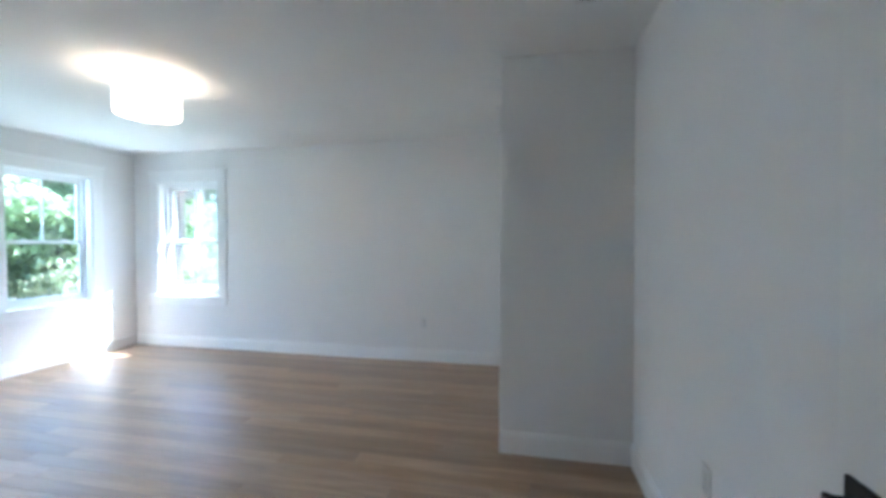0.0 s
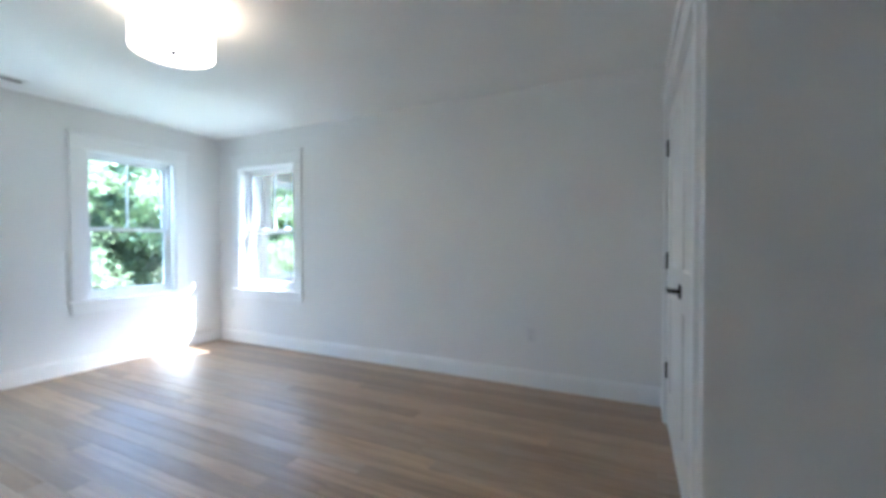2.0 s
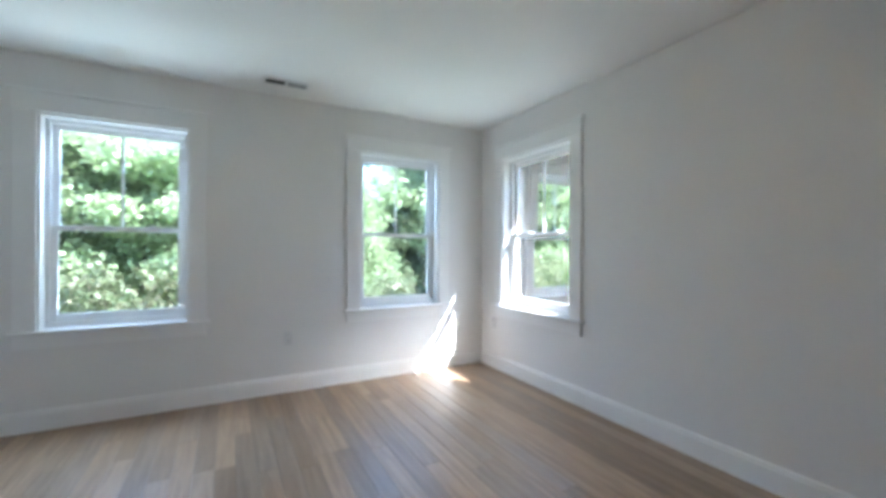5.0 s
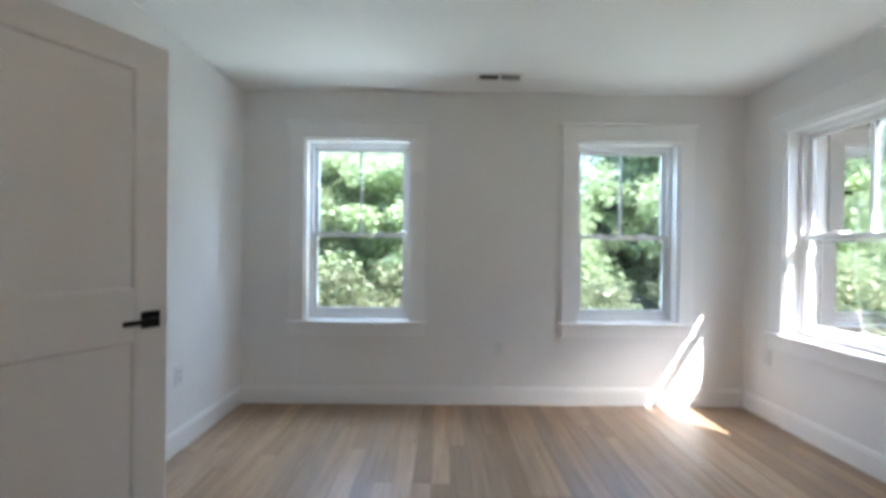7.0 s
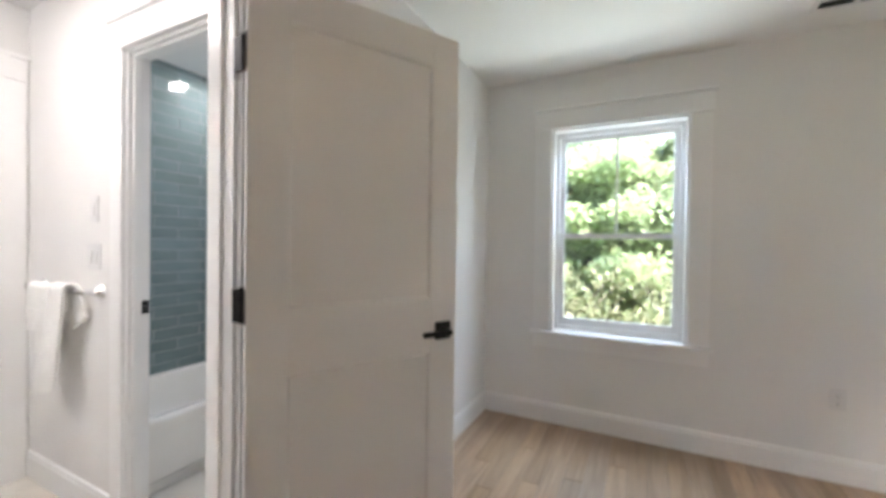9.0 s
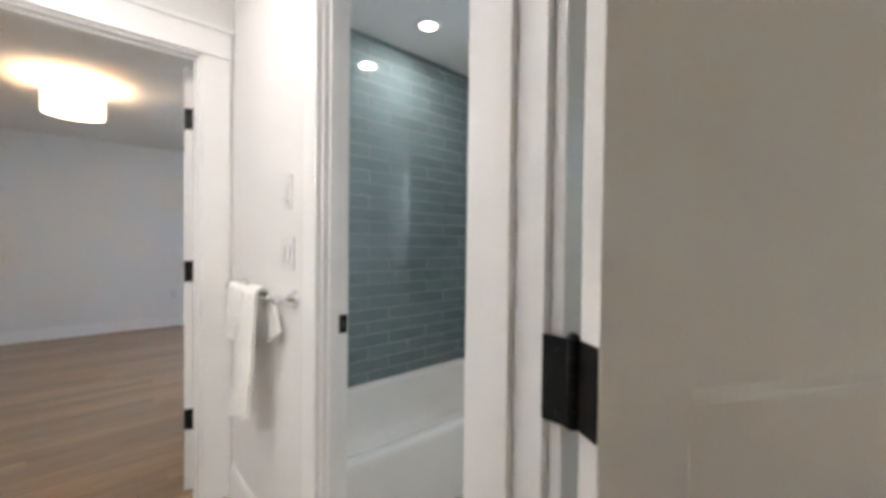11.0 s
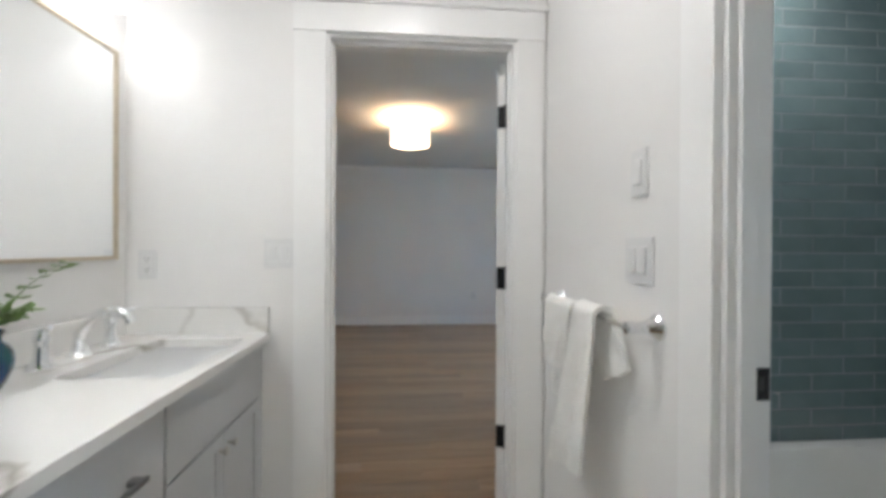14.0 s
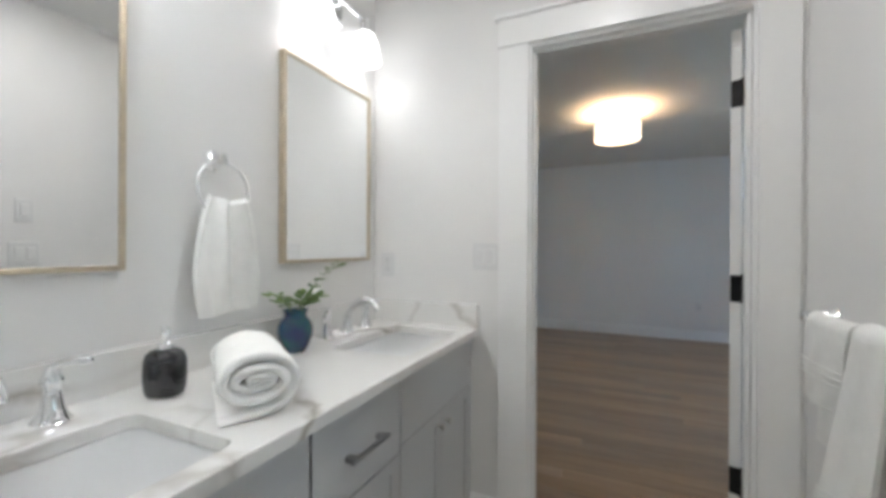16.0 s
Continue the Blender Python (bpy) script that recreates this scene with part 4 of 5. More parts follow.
def faucet(y, label):
    """Widespread faucet: arched spout and two lever handles on bell bases."""
    f = thing("faucet", label, "faucet", group="faucets", at=pose(-1.375, y, CT) @ Matrix.Scale(1.2, 4))
    base = [(0, 0), (0.026, 0), (0.027, 0.004), (0.022, 0.010), (0.016, 0.025), (0.013, 0.045), (0.0125, 0.06)]
    part("spout_base", lathe(base + [(0.0135, 0.064), (0.010, 0.070), (0, 0.072)], 28), CHROME, f, "", True)
    bm = bmesh.new()
    pts = [(0, 0, 0.04), (-0.008, 0, 0.072), (-0.026, 0, 0.094), (-0.052, 0, 0.110), (-0.082, 0, 0.116), (-0.108, 0, 0.110), (-0.122, 0, 0.096), (-0.126, 0, 0.085)]
    tube(bm, pts, [0.0115, 0.0125, 0.0135, 0.014, 0.014, 0.0135, 0.013, 0.013], 18)
    part("spout", bm, CHROME, f, "", True)
    for s in (-1, 1):
        o = part("handle_base", lathe(base + [(0.016, 0.066), (0.0165, 0.072), (0.012, 0.08), (0.010, 0.088), (0.006, 0.094), (0, 0.095)], 28, (0, s * 0.105, 0)), CHROME, f, "", True)
        bm = bmesh.new()
        tube(bm, [(0, s * 0.105, 0.088), (-0.012, s * 0.115, 0.097), (-0.024, s * 0.122, 0.099), (-0.040, s * 0.133, 0.101), (-0.047, s * 0.138, 0.102)], [0.008, 0.007, 0.0055, 0.007, 0.004], 12)
        part("handle_lever", bm, CHROME, o, "", True)


faucet(-1.22, "chrome widespread faucet with two levers behind the sink")
faucet(-0.165, "chrome widespread faucet with two levers behind the sink")


def wall_mirror(y0, y1, z0, z1, label):
    m = thing("mirror", label, "mirror", group="mirrors")
    w, t = 0.012, 0.028
    x = AE - t
    for nm, a, b in (("frame_side", (y0, z0), (y0 + w, z1)), ("frame_side", (y1 - w, z0), (y1, z1)), ("frame_rail", (y0 + w, z0), (y1 - w, z0 + w)), ("frame_rail", (y0 + w, z1 - w), (y1 - w, z1))):
        part(nm, box((x, a[0], a[1]), (AE - 0.001, b[0], b[1]), 0.0015), BRASS, m, "thin champagne metal frame")
    part("mirror_glass", box((x + 0.006, y0 + w - 0.002, z0 + w - 0.002), (AE - 0.004, y1 - w + 0.002, z1 - w + 0.002)), MIRROR, m)


wall_mirror(-1.475, -0.945, 1.16, 1.925, "rectangular mirror in a thin champagne metal frame")
wall_mirror(-0.452, 0.078, 1.16, 1.925, "rectangular mirror in a thin champagne metal frame")


def vanity_light(y, label):
    v = thing("vanity_light", label, "wall lamp", group="vanity lights")
    part("backplate", box((AE - 0.022, y - 0.06, 2.165), (AE - 0.001, y + 0.06, 2.285), 0.006), CHROME, v)
    bm = bmesh.new()
    tube(bm, [(AE - 0.02, y, 2.225), (AE - 0.075, y, 2.225)], 0.009)
    tube(bm, [(AE - 0.075, y - 0.175, 2.225), (AE - 0.075, y + 0.175, 2.225)], 0.009)
    part("arm", bm, CHROME, v)
    for s in (-1, 1):
        c = (AE - 0.075, y + s * 0.15, 0)
        cup = part("socket_cup", lathe([(0, 2.235), (0.02, 2.233), (0.026, 2.215), (0.027, 2.175), (0, 2.175)], 24, c), CHROME, v, "", True)
        part("glass_shade", lathe([(0.026, 2.176), (0.04, 2.165), (0.056, 2.13), (0.064, 2.085), (0.07, 2.045), (0.067, 2.045), (0.060, 2.085), (0.052, 2.128), (0.03, 2.16), (0.0, 2.165)], 36, c), OPAL, cup, "glowing opal glass bell shade", True)
        glow_point("vanity_glow", c[0], c[1], 2.06, VANITY_W, BRIGHT_WHITE, 0.07)


VANITY_W = 0.07
vanity_light(-1.21, "two-shade chrome vanity light, lit, above the mirror")
VANITY_W = 0.72
vanity_light(-0.19, "two-shade chrome vanity light, lit, above the mirror")


# ---- towels and small things ----
def cloth(rows, thick, mat, name, parent, label=""):
    """A thick sheet from a grid of points."""
    bm = bmesh.new()
    v = [[bm.verts.new(p) for p in r] for r in rows]
    for a, b in zip(v, v[1:]):
        for k in range(len(a) - 1):
            bm.faces.new((a[k], a[k + 1], b[k + 1], b[k]))
    bmesh.ops.recalc_face_normals(bm, faces=bm.faces)
    bmesh.ops.solidify(bm, geom=bm.faces[:], thickness=thick)
    ob = part(name, bm, mat, parent, label, True)
    return ob


def towel_ring():
    y, z = -0.69, 1.475
    t = thing("towel_ring", "chrome towel ring on the wall between the mirrors", "towel ring")
    bm = lathe([(0, 0), (0.03, 0), (0.031, 0.006), (0.022, 0.014), (0.013, 0.028), (0.012, 0.045), (0.016, 0.05), (0.016, 0.058), (0, 0.062)], 28)
    part("post", bm, CHROME, t, "", True).matrix_basis = pose(AE, y, z, 0, -90, 0)
    r = 0.082
    bm = bmesh.new()
    ring = [(AE - 0.05 - 0.006 * (1 - math.cos(a)), y + r * math.sin(a), z - 0.008 - r + r * math.cos(a)) for a in (2 * math.pi * k / 40 for k in range(40))]
    tube(bm, ring + ring[:2], 0.0045, 10)
    part("ring", bm, CHROME, t, "", True)


towel_ring()
hand_towel = thing("hand_towel", "white terry hand towel bunched through the chrome ring", "towel")
TOP, LOW = 1.356, 1.030


def towel_point(u, q, front, raised=0.0):
    """u: across, -1 to 1; q: 0 on the ring, 1 at the hem. Gathered in deep pleats at the ring, opening downwards."""
    half = (0.062 + 0.046 * min(1.0, q * 1.5) ** 0.75 - 0.012 * max(0.0, q - 0.72) / 0.28) * (1.0 if front else 0.9)
    tight = max(0.0, 1 - q * 1.15)
    pleat = (0.013 * tight + 0.004) * math.cos(u * 7.4 + 0.35 * q) + 0.004 * math.sin(u * 13.0 + 2.0 * q) + 0.003 * math.sin(u * 4 + q * 9)
    curl = 0.018 * abs(u) ** 5
    if front:
        x = AE - 0.082 - 0.004 * q + 0.7 * pleat + curl * (0.35 + 0.65 * q) - raised
    else:
        x = AE - 0.030 + 0.25 * pleat - 0.6 * curl
    low = LOW if front else LOW + 0.022
    dip = 0.016 * (1 - u * u) + 0.003 * math.cos(u * 7.4)
    z = TOP - (TOP - low) * q - dip * (1 - q) - 0.010 * u * q + 0.003 * math.sin(u * 5 + 1) * q
    return (min(AE - 0.012, x), -0.70 - 0.004 * q + u * half, z)


rows = [[towel_point(k / 24 - 1, 1 - i / 39, True) for k in range(49)] for i in range(40)]
for a in (0.25, 0.5, 0.75):
    f, b = [[towel_point(k / 24 - 1, 0, side) for k in range(49)] for side in (True, False)]
    rise = 0.013 * math.sin(math.pi * a)
    rows.append([(p[0] + (q[0] - p[0]) * (0.5 - 0.5 * math.cos(math.pi * a)), p[1] + (q[1] - p[1]) * a, p[2] + rise) for p, q in zip(f, b)])
rows += [[towel_point(k / 24 - 1, i / 21, False) for k in range(49)] for i in range(22)]
cloth(rows, 0.009, TOWEL, "fabric", hand_towel)
for lo in (0.050, 0.066, 0.082):
    strip = [[towel_point(k / 24 - 1, 1 - d / (TOP - LOW), True, 0.0035) for k in range(2, 47)] for d in (lo, lo + 0.005, lo + 0.010)]
    cloth(strip, 0.002, TOWEL, "woven_band", hand_towel, "flat woven band")


def towel_bar():
    t = thing("towel_bar", "chrome towel bar with flared end posts", "towel bar")
    z, x = 1.030, AW + 0.068
    for y, s in ((-1.35, 1), (-0.778, -1)):
        bm = lathe([(0, 0), (0.03, 0), (0.031, 0.006), (0.025, 0.014), (0.016, 0.03), (0.0125, 0.05), (0.014, 0.06), (0.016, 0.068), (0.014, 0.078), (0, 0.082)], 28)
        part("post", bm, CHROME, t, "", True).matrix_basis = pose(AW, y, z, 0, 90, 0)
    bm = bmesh.new()
    tube(bm, [(x, -1.35, z), (x, -0.778, z)], 0.0078, 14)
    part("bar", bm, CHROME, t, "", True)


towel_bar()


def hung_towel(name, top, front, back, z_front, z_back, out, label, seed=0, slant=0.0):
    """A towel folded over the bar. top, front, back: its span along the bar, at the front hem and at the back hem; out: how far it stands off the bar."""
    t = thing(name, label, "towel", group="bath towels")
    x, z = AW + 0.068, 1.030
    r = 0.011 + out

    def row(px, pz, fall, raised=0.0):
        hem = front if fall > 0 else back
        f = abs(fall)
        made = []
        for k in range(25):
            u = k / 24
            yy = (top[0] + (top[1] - top[0]) * u) * (1 - f) + (hem[0] + (hem[1] - hem[0]) * u) * f
            fold = 0.010 * f * math.sin(u * 6.5 + seed) + 0.004 * math.sin(u * 13 + seed * 2 + f * 3) * f
            puff = 0.006 * math.sin(math.pi * u) ** 0.5
            drop = slant * f * (u - 0.5) + 0.006 * f * math.sin(u * 5 + seed)
            made.append((max(AW + 0.009, px + (fold + puff + raised if fall >= 0 else -0.3 * fold)), yy, pz + drop))
        return made

    rows = []
    for i in range(30):
        s = i / 29
        rows.append(row(x + r + 0.003 * math.sin(s * 5 + seed), z_front + (z - z_front) * s, 1 - s))
    rows += [row(x + r * math.cos(a), z + r * math.sin(a), 0) for a in [math.pi * j / 8 for j in range(1, 8)]]
    for i in range(18):
        s = i / 17
        rows.append(row(max(AW + 0.012, x - r - 0.006 * s), z - (z - z_back) * s, -s))
    cloth(rows, 0.012, TOWEL, "fabric", t)
    strips = []
    for lo in (0.060, 0.078, 0.096):
        f0, f1 = 1 - lo / (z - z_front), 1 - (lo + 0.011) / (z - z_front)
        strips = [row(x + r + 0.003 * math.sin((1 - f) * 5 + seed), z_front + (z - z_front) * (1 - f), f, 0.0035) for f in (f0, (f0 + f1) / 2, f1)]
        cloth(strips, 0.0025, TOWEL, "woven_band", t, "flat woven band")


hung_towel("folded_towel", (-1.275, -1.06), (-1.335, -1.12), (-1.32, -1.08), 0.825, 0.70, 0.012, "small white terry towel folded over the chrome bar", seed=4)
hung_towel("long_towel", (-1.025, -0.895), (-1.19, -0.955), (-0.965, -0.84), 0.56, 0.88, 0.022, "long white terry towel draped slanting over the bar", seed=1, slant=0.07)


def towel_roll():
    """A towel rolled up along its width, spiral ends, its loose end lying out."""
    t = thing("rolled_towel", "thick white terry towel rolled up on the worktop", "towel", at=pose(-1.622, -0.545, CT, 0, 0, -34))
    half, turns, thick = 0.135, 2.75, 0.0208
    prof = []
    n = 150
    for k in range(n):
        w = k / (n - 1)
        a = (w - 1) * turns * 2 * math.pi - math.pi / 2
        rr = 0.010 + 0.058 * w
        squash = 0.52 + 0.42 * w
        prof.append(((1.42 - 0.28 * w) * rr * math.cos(a), 0.0745 + squash * rr * math.sin(a)))
    y, z = prof[-1]
    prof += [(y + 0.009 * k, z - 0.0006 * k) for k in range(1, 9)]
    count = len(prof)
    side = []
    for k in range(count):
        (ya, za), (yb, zb) = prof[max(0, k - 1)], prof[min(count - 1, k + 1)]
        size = math.hypot(yb - ya, zb - za)
        side.append(((zb - za) / size, -(yb - ya) / size))
    stations = [(-1, 0, 0.25), (-1, 0.004, 0.72), (-1, 0.011, 1.0)] + [(0, k / 8 - 0.5, 1.0) for k in range(9)] + [(1, -0.011, 1.0), (1, -0.004, 0.72), (1, 0, 0.25)]
    bm = bmesh.new()
    loops = []
    for i, (end, d, full) in enumerate(stations):
        outer, inner = [], []
        for k, ((y, z), (ny, nz)) in enumerate(zip(prof, side)):
            ragged = 0.005 * math.sin(k * 0.083 + 1.0) + 0.0022 * math.sin(k * 0.41)
            x = end * (half + ragged) + d if end else d * 2 * (half - 0.022)
            wob = 0.0011 * math.sin(i * 1.3 + k * 0.21) + 0.0007 * math.sin(k * 0.7 + i)
            th = thick * full * (1.0 if 3 < k < count - 4 else 0.55)
            outer.append(bm.verts.new((x, y + ny * (th / 2 + wob), max(0.0015, z + nz * (th / 2 + wob)))))
            inner.append(bm.verts.new((x, y - ny * (th / 2 - wob), max(0.003, z - nz * (th / 2 - wob)))))
        loops.append(outer + inner[::-1])
    for lo, hi in zip(loops, loops[1:]):
        for k in range(len(lo)):
            j = (k + 1) % len(lo)
            bm.faces.new((lo[k], lo[j], hi[j], hi[k]))
    for loop in (loops[0], loops[-1]):
        for k in range(count - 1):
            bm.faces.new((loop[k], loop[k + 1], loop[2 * count - 2 - k], loop[2 * count - 1 - k]))
    part("fabric", bm, TOWEL, t, "", True)


towel_roll()


def swirl_material(name, dark, light):
    m = material(name, dark, 0.05, spots=light, scale=7, amount=0.3, bump=0.05, bump_scale=40, coat=0.6, stretch=(1, 1, 5))
    return m


DISP = swirl_material("black_swirl", (0.008, 0.008, 0.009), (0.035, 0.035, 0.037))
VASE = material("blue_green_glaze", (0.012, 0.035, 0.12), 0.06, spots=(0.012, 0.10, 0.10), scale=16, bump=0.06, bump_scale=20, coat=0.6)
STEM = material("stem_green", (0.10, 0.16, 0.05), 0.6)
EUCA = leaf_material("eucalyptus", (0.035, 0.07, 0.02), (0.055, 0.10, 0.028), (0.09, 0.13, 0.04))


def soap_dispenser():
    s = thing("soap_dispenser", "black swirled stone soap dispenser with chrome pump", "soap dispenser", at=pose(-1.425, -0.475, CT, 0, 0, 20) @ Matrix.Scale(0.87, 4))
    rings = []
    for z, a in ((0, 0.034), (0.004, 0.042), (0.02, 0.047), (0.06, 0.0495), (0.095, 0.048), (0.115, 0.042), (0.124, 0.032), (0.128, 0.018)):
        rings.append([(u, v * 0.82, z) for u, v in superellipse(a, a, 3.2, 36)])
    part("bottle", loft(rings, True, True), DISP, s, "", True)
    part("collar", lathe([(0.018, 0.127), (0.018, 0.139), (0.012, 0.143), (0.0065, 0.147), (0.0065, 0.165), (0, 0.165)], 24), CHROME, s, "", True)
    bm = lathe([(0, 0.162), (0.012, 0.162), (0.013, 0.167), (0.013, 0.181), (0.010, 0.186), (0, 0.187)], 24)
    tube(bm, [(0, 0, 0.177), (-0.02, 0.026, 0.177), (-0.027, 0.034, 0.170)], [0.009, 0.0085, 0.006], 12)
    part("pump_head", bm, CHROME, s, "", True)


soap_dispenser()


def vase():
    v = thing("vase", "glazed blue-green pottery vase on the worktop", "vase", at=pose(-1.405, -0.905, CT))
    part("body", lathe([(0, 0), (0.033, 0), (0.036, 0.004), (0.046, 0.022), (0.055, 0.048), (0.058, 0.072), (0.055, 0.092), (0.046, 0.108), (0.038, 0.116), (0.036, 0.124), (0.040, 0.136), (0.043, 0.140), (0.040, 0.142), (0.034, 0.128), (0.030, 0.115), (0.0, 0.05)], 44), VASE, v, "", True)
    return v


vase()


def eucalyptus():
    """Sprigs with pairs of oval leaves."""
    e = thing("plant_sprigs", "green eucalyptus sprigs standing in the vase", "plant", at=pose(-1.405, -0.905, CT))
    r = random.Random(11)
    for n in range(9):
        a = r.uniform(0, 2 * math.pi)
        lean, length = r.uniform(0.7, 1.35), r.uniform(0.06, 0.10)
        if n == 0:
            a, lean, length = -math.pi / 2 - 0.1, 1.0, 0.225
        if n == 1:
            a, lean, length = math.pi / 2 + 0.3, 1.25, 0.125
        pts = []
        for k in range(9):
            s = k / 8
            out = length * math.sin(lean * s) * s ** 0.3
            pts.append(Vector((0.012 * math.cos(a) + out * math.cos(a), 0.012 * math.sin(a) + out * math.sin(a), 0.10 + 0.028 * min(1, s * 4) + length * s * math.cos(lean * s * 0.75))))
        bm = bmesh.new()
        tube(bm, pts, [0.0018] * 5 + [0.0014, 0.0012, 0.001, 0.0007], 6)
        stem = part("stem", bm, STEM, e)
        bm = bmesh.new()
        for k in range(3, 9):
            way = (pts[k] - pts[k - 1]).normalized()
            side = way.cross(Vector((0, 0, 1))).normalized()
            for sg in (-1, 1):
                size = r.uniform(0.02, 0.03)
                d = (side * sg + way * r.uniform(0.2, 0.7) + Vector((0, 0, r.uniform(-0.2, 0.5)))).normalized()
                w = d.cross(Vector((r.uniform(-0.3, 0.3), r.uniform(-0.3, 0.3), 1))).normalized() * size * 0.42
                up = d.cross(w).normalized() * size * 0.12
                p = pts[k]
                outline = [p + d * size * 0.12, p + d * size * 0.5 + w * 0.85 + up, p + d * size * 0.95 + w * 0.9 + up, p + d * size * 1.4 + up * 0.3, p + d * size * 0.95 - w * 0.9 + up, p + d * size * 0.5 - w * 0.85 + up]
                rib = [bm.verts.new(q) for q in outline]
                c = bm.verts.new(p + d * size * 0.8 - up * 0.5)
                for j in range(6):
                    bm.faces.new((rib[j], rib[(j + 1) % 6], c))
        part("leaves", bm, EUCA, stem)


eucalyptus()


# ---- outside ----
GZ = -0.75
bm = bmesh.new()
g = 40
grid = [[bm.verts.new((-90 + 180 * i / g, -90 + 180 * j / g, GZ + (0.0 if abs(-90 + 180 * i / g) < 12 and abs(-90 + 180 * j / g) < 12 else 0.4 * noise.noise((i * 0.7, j * 0.7, 0))))) for j in range(g + 1)] for i in range(g + 1)]
for i in range(g):
    for j in range(g):
        bm.faces.new((grid[i][j], grid[i + 1][j], grid[i + 1][j + 1], grid[i][j + 1]))
far = [(-4000, -4000), (4000, -4000), (4000, 4000), (-4000, 4000)]
outer = [bm.verts.new((x, y, GZ - 0.6)) for x, y in far]
rim = [grid[0][0], grid[g][0], grid[g][g], grid[0][g]]
edge = [[grid[i][0] for i in range(g + 1)], [grid[g][j] for j in range(g + 1)], [grid[i][g] for i in range(g, -1, -1)], [grid[0][j] for j in range(g, -1, -1)]]
for k in range(4):
    for a, b in zip(edge[k], edge[k][1:]):
        bm.faces.new((outer[k], b, a))
    bm.faces.new((outer[k], outer[(k + 1) % 4], edge[k][-1]))
tagged(finish("ground", bm, GRASS), "grassy ground outside the house", "ground", kind="structure")


def leaf_cloud(bm, centres, count, size, r):
    """Small bent leaf blades scattered round limb ends."""
    for c, rad in centres:
        for _ in range(count):
            while True:
                p = Vector((r.uniform(-1, 1), r.uniform(-1, 1), r.uniform(-1, 1)))
                if 0.15 < p.length < 1:
                    break
            p = c + Vector((p.x * rad, p.y * rad, p.z * rad * 0.62))
            d = Vector((r.uniform(-1, 1), r.uniform(-1, 1), r.uniform(-0.9, 0.3))).normalized()
            w = d.cross(Vector((r.uniform(-0.5, 0.5), r.uniform(-0.5, 0.5), 1))).normalized()
            s = size * r.uniform(0.6, 1.3)
            v = [bm.verts.new(p), bm.verts.new(p + d * s * 0.5 + w * s * 0.34), bm.verts.new(p + d * s), bm.verts.new(p + d * s * 0.5 - w * s * 0.34)]
            bm.faces.new(v)


def tree(name, height, spread, seed, mat, label, count=70, low=0.1, leaf=0.2, conifer=False):
    r = random.Random(seed)
    t = thing(name, label, "tree", group="trees")
    bm = bmesh.new()
    pts = [Vector((0.12 * math.sin(k * 0.9 + seed) * k / 8, 0.12 * math.cos(k * 1.3 + seed) * k / 8, height * 0.92 * k / 8)) for k in range(9)]
    tube(bm, pts, [0.02 * height * (1 - 0.9 * k / 8) for k in range(9)], 10)
    centres = []
    limbs = 34
    for n in range(limbs):
        s = low + (0.97 - low) * (n + r.random()) / limbs
        k = min(7, int(s * 8))
        p = pts[k].lerp(pts[k + 1], s * 8 - k)
        a = n * 2.4 + r.uniform(-0.4, 0.4)
        reach = spread * ((1.05 - s) if conifer else (0.35 + 1.2 * math.sin(math.pi * min(1, (s - low) / (1 - low) * 0.9 + 0.08)))) * r.uniform(0.65, 1.1)
        rise = reach * (r.uniform(-0.15, 0.1) if conifer else r.uniform(0.1, 0.7))
        tip = p + Vector((reach * math.cos(a), reach * math.sin(a), rise))
        mid = p.lerp(tip, 0.5) + Vector((0, 0, 0.08 * reach))
        tube(bm, [p, mid, tip], [0.006 * height * (1.1 - s), 0.004 * height * (1.1 - s), 0.01], 5)
        centres.append((p.lerp(tip, 0.22), max(0.35, spread * 0.26)))
        for q, f in ((tip, 0.34), (mid, 0.3), (p.lerp(tip, 0.78) + Vector((r.uniform(-0.3, 0.3), r.uniform(-0.3, 0.3), 0.1)), 0.3)):
            centres.append((q, max(0.35, spread * f * r.uniform(0.7, 1.2))))
    part("trunk", bm, BARK, t, "brown bark trunk and limbs")
    bm2 = bmesh.new()
    leaf_cloud(bm2, centres, count, leaf, r)
    part("crown", bm2, mat, t, "leafy crown with gaps")
    return t


def put_tree(base, spots):
    first = True
    for x, y, turn, size in spots:
        m = pose(x, y, GZ - 0.05, 0, 0, turn) @ Matrix.Scale(size, 4)
        if first:
            base.matrix_world = m
            first = False
        else:
            o = copy_thing(base, pose(x, y, GZ - 0.05, 0, 0, turn))
            o.scale = (size, size, size)


broad = tree("broadleaf_tree", 5.4, 2.0, 3, LEAF, "broadleaf tree with light green summer leaves", 250, 0.05, 0.17)
put_tree(broad, [(-13.5, 0.0, 0, 0.92), (-15.5, 2.3, 130, 0.98), (-12.6, 8.6, 60, 1.0), (-17.5, 11.5, 200, 1.25), (-18.5, 4.6, 20, 1.0), (-14.2, -2.6, 310, 1.0), (-15, -6.5, 250, 1.1), (-3.2, 16.5, 80, 0.8), (-20, 15, 190, 1.3), (-19.5, -0.2, 160, 1.25)])
dark = tree("dark_tree", 5.8, 2.1, 8, LEAF_DARK, "dense tree with dark green foliage", 250, 0.05, 0.17)
put_tree(dark, [(-9.4, 14.6, 0, 0.72), (-13.5, 13.5, 120, 1.0), (-6.4, 15.8, 240, 0.74), (-11, 18.5, 40, 1.1), (-15.2, 6.9, 300, 0.68), (-1.0, 19, 100, 1.1), (-17, -3.0, 70, 1.15), (-8, 19.5, 210, 1.15), (-15.0, 9.6, 15, 1.1)])
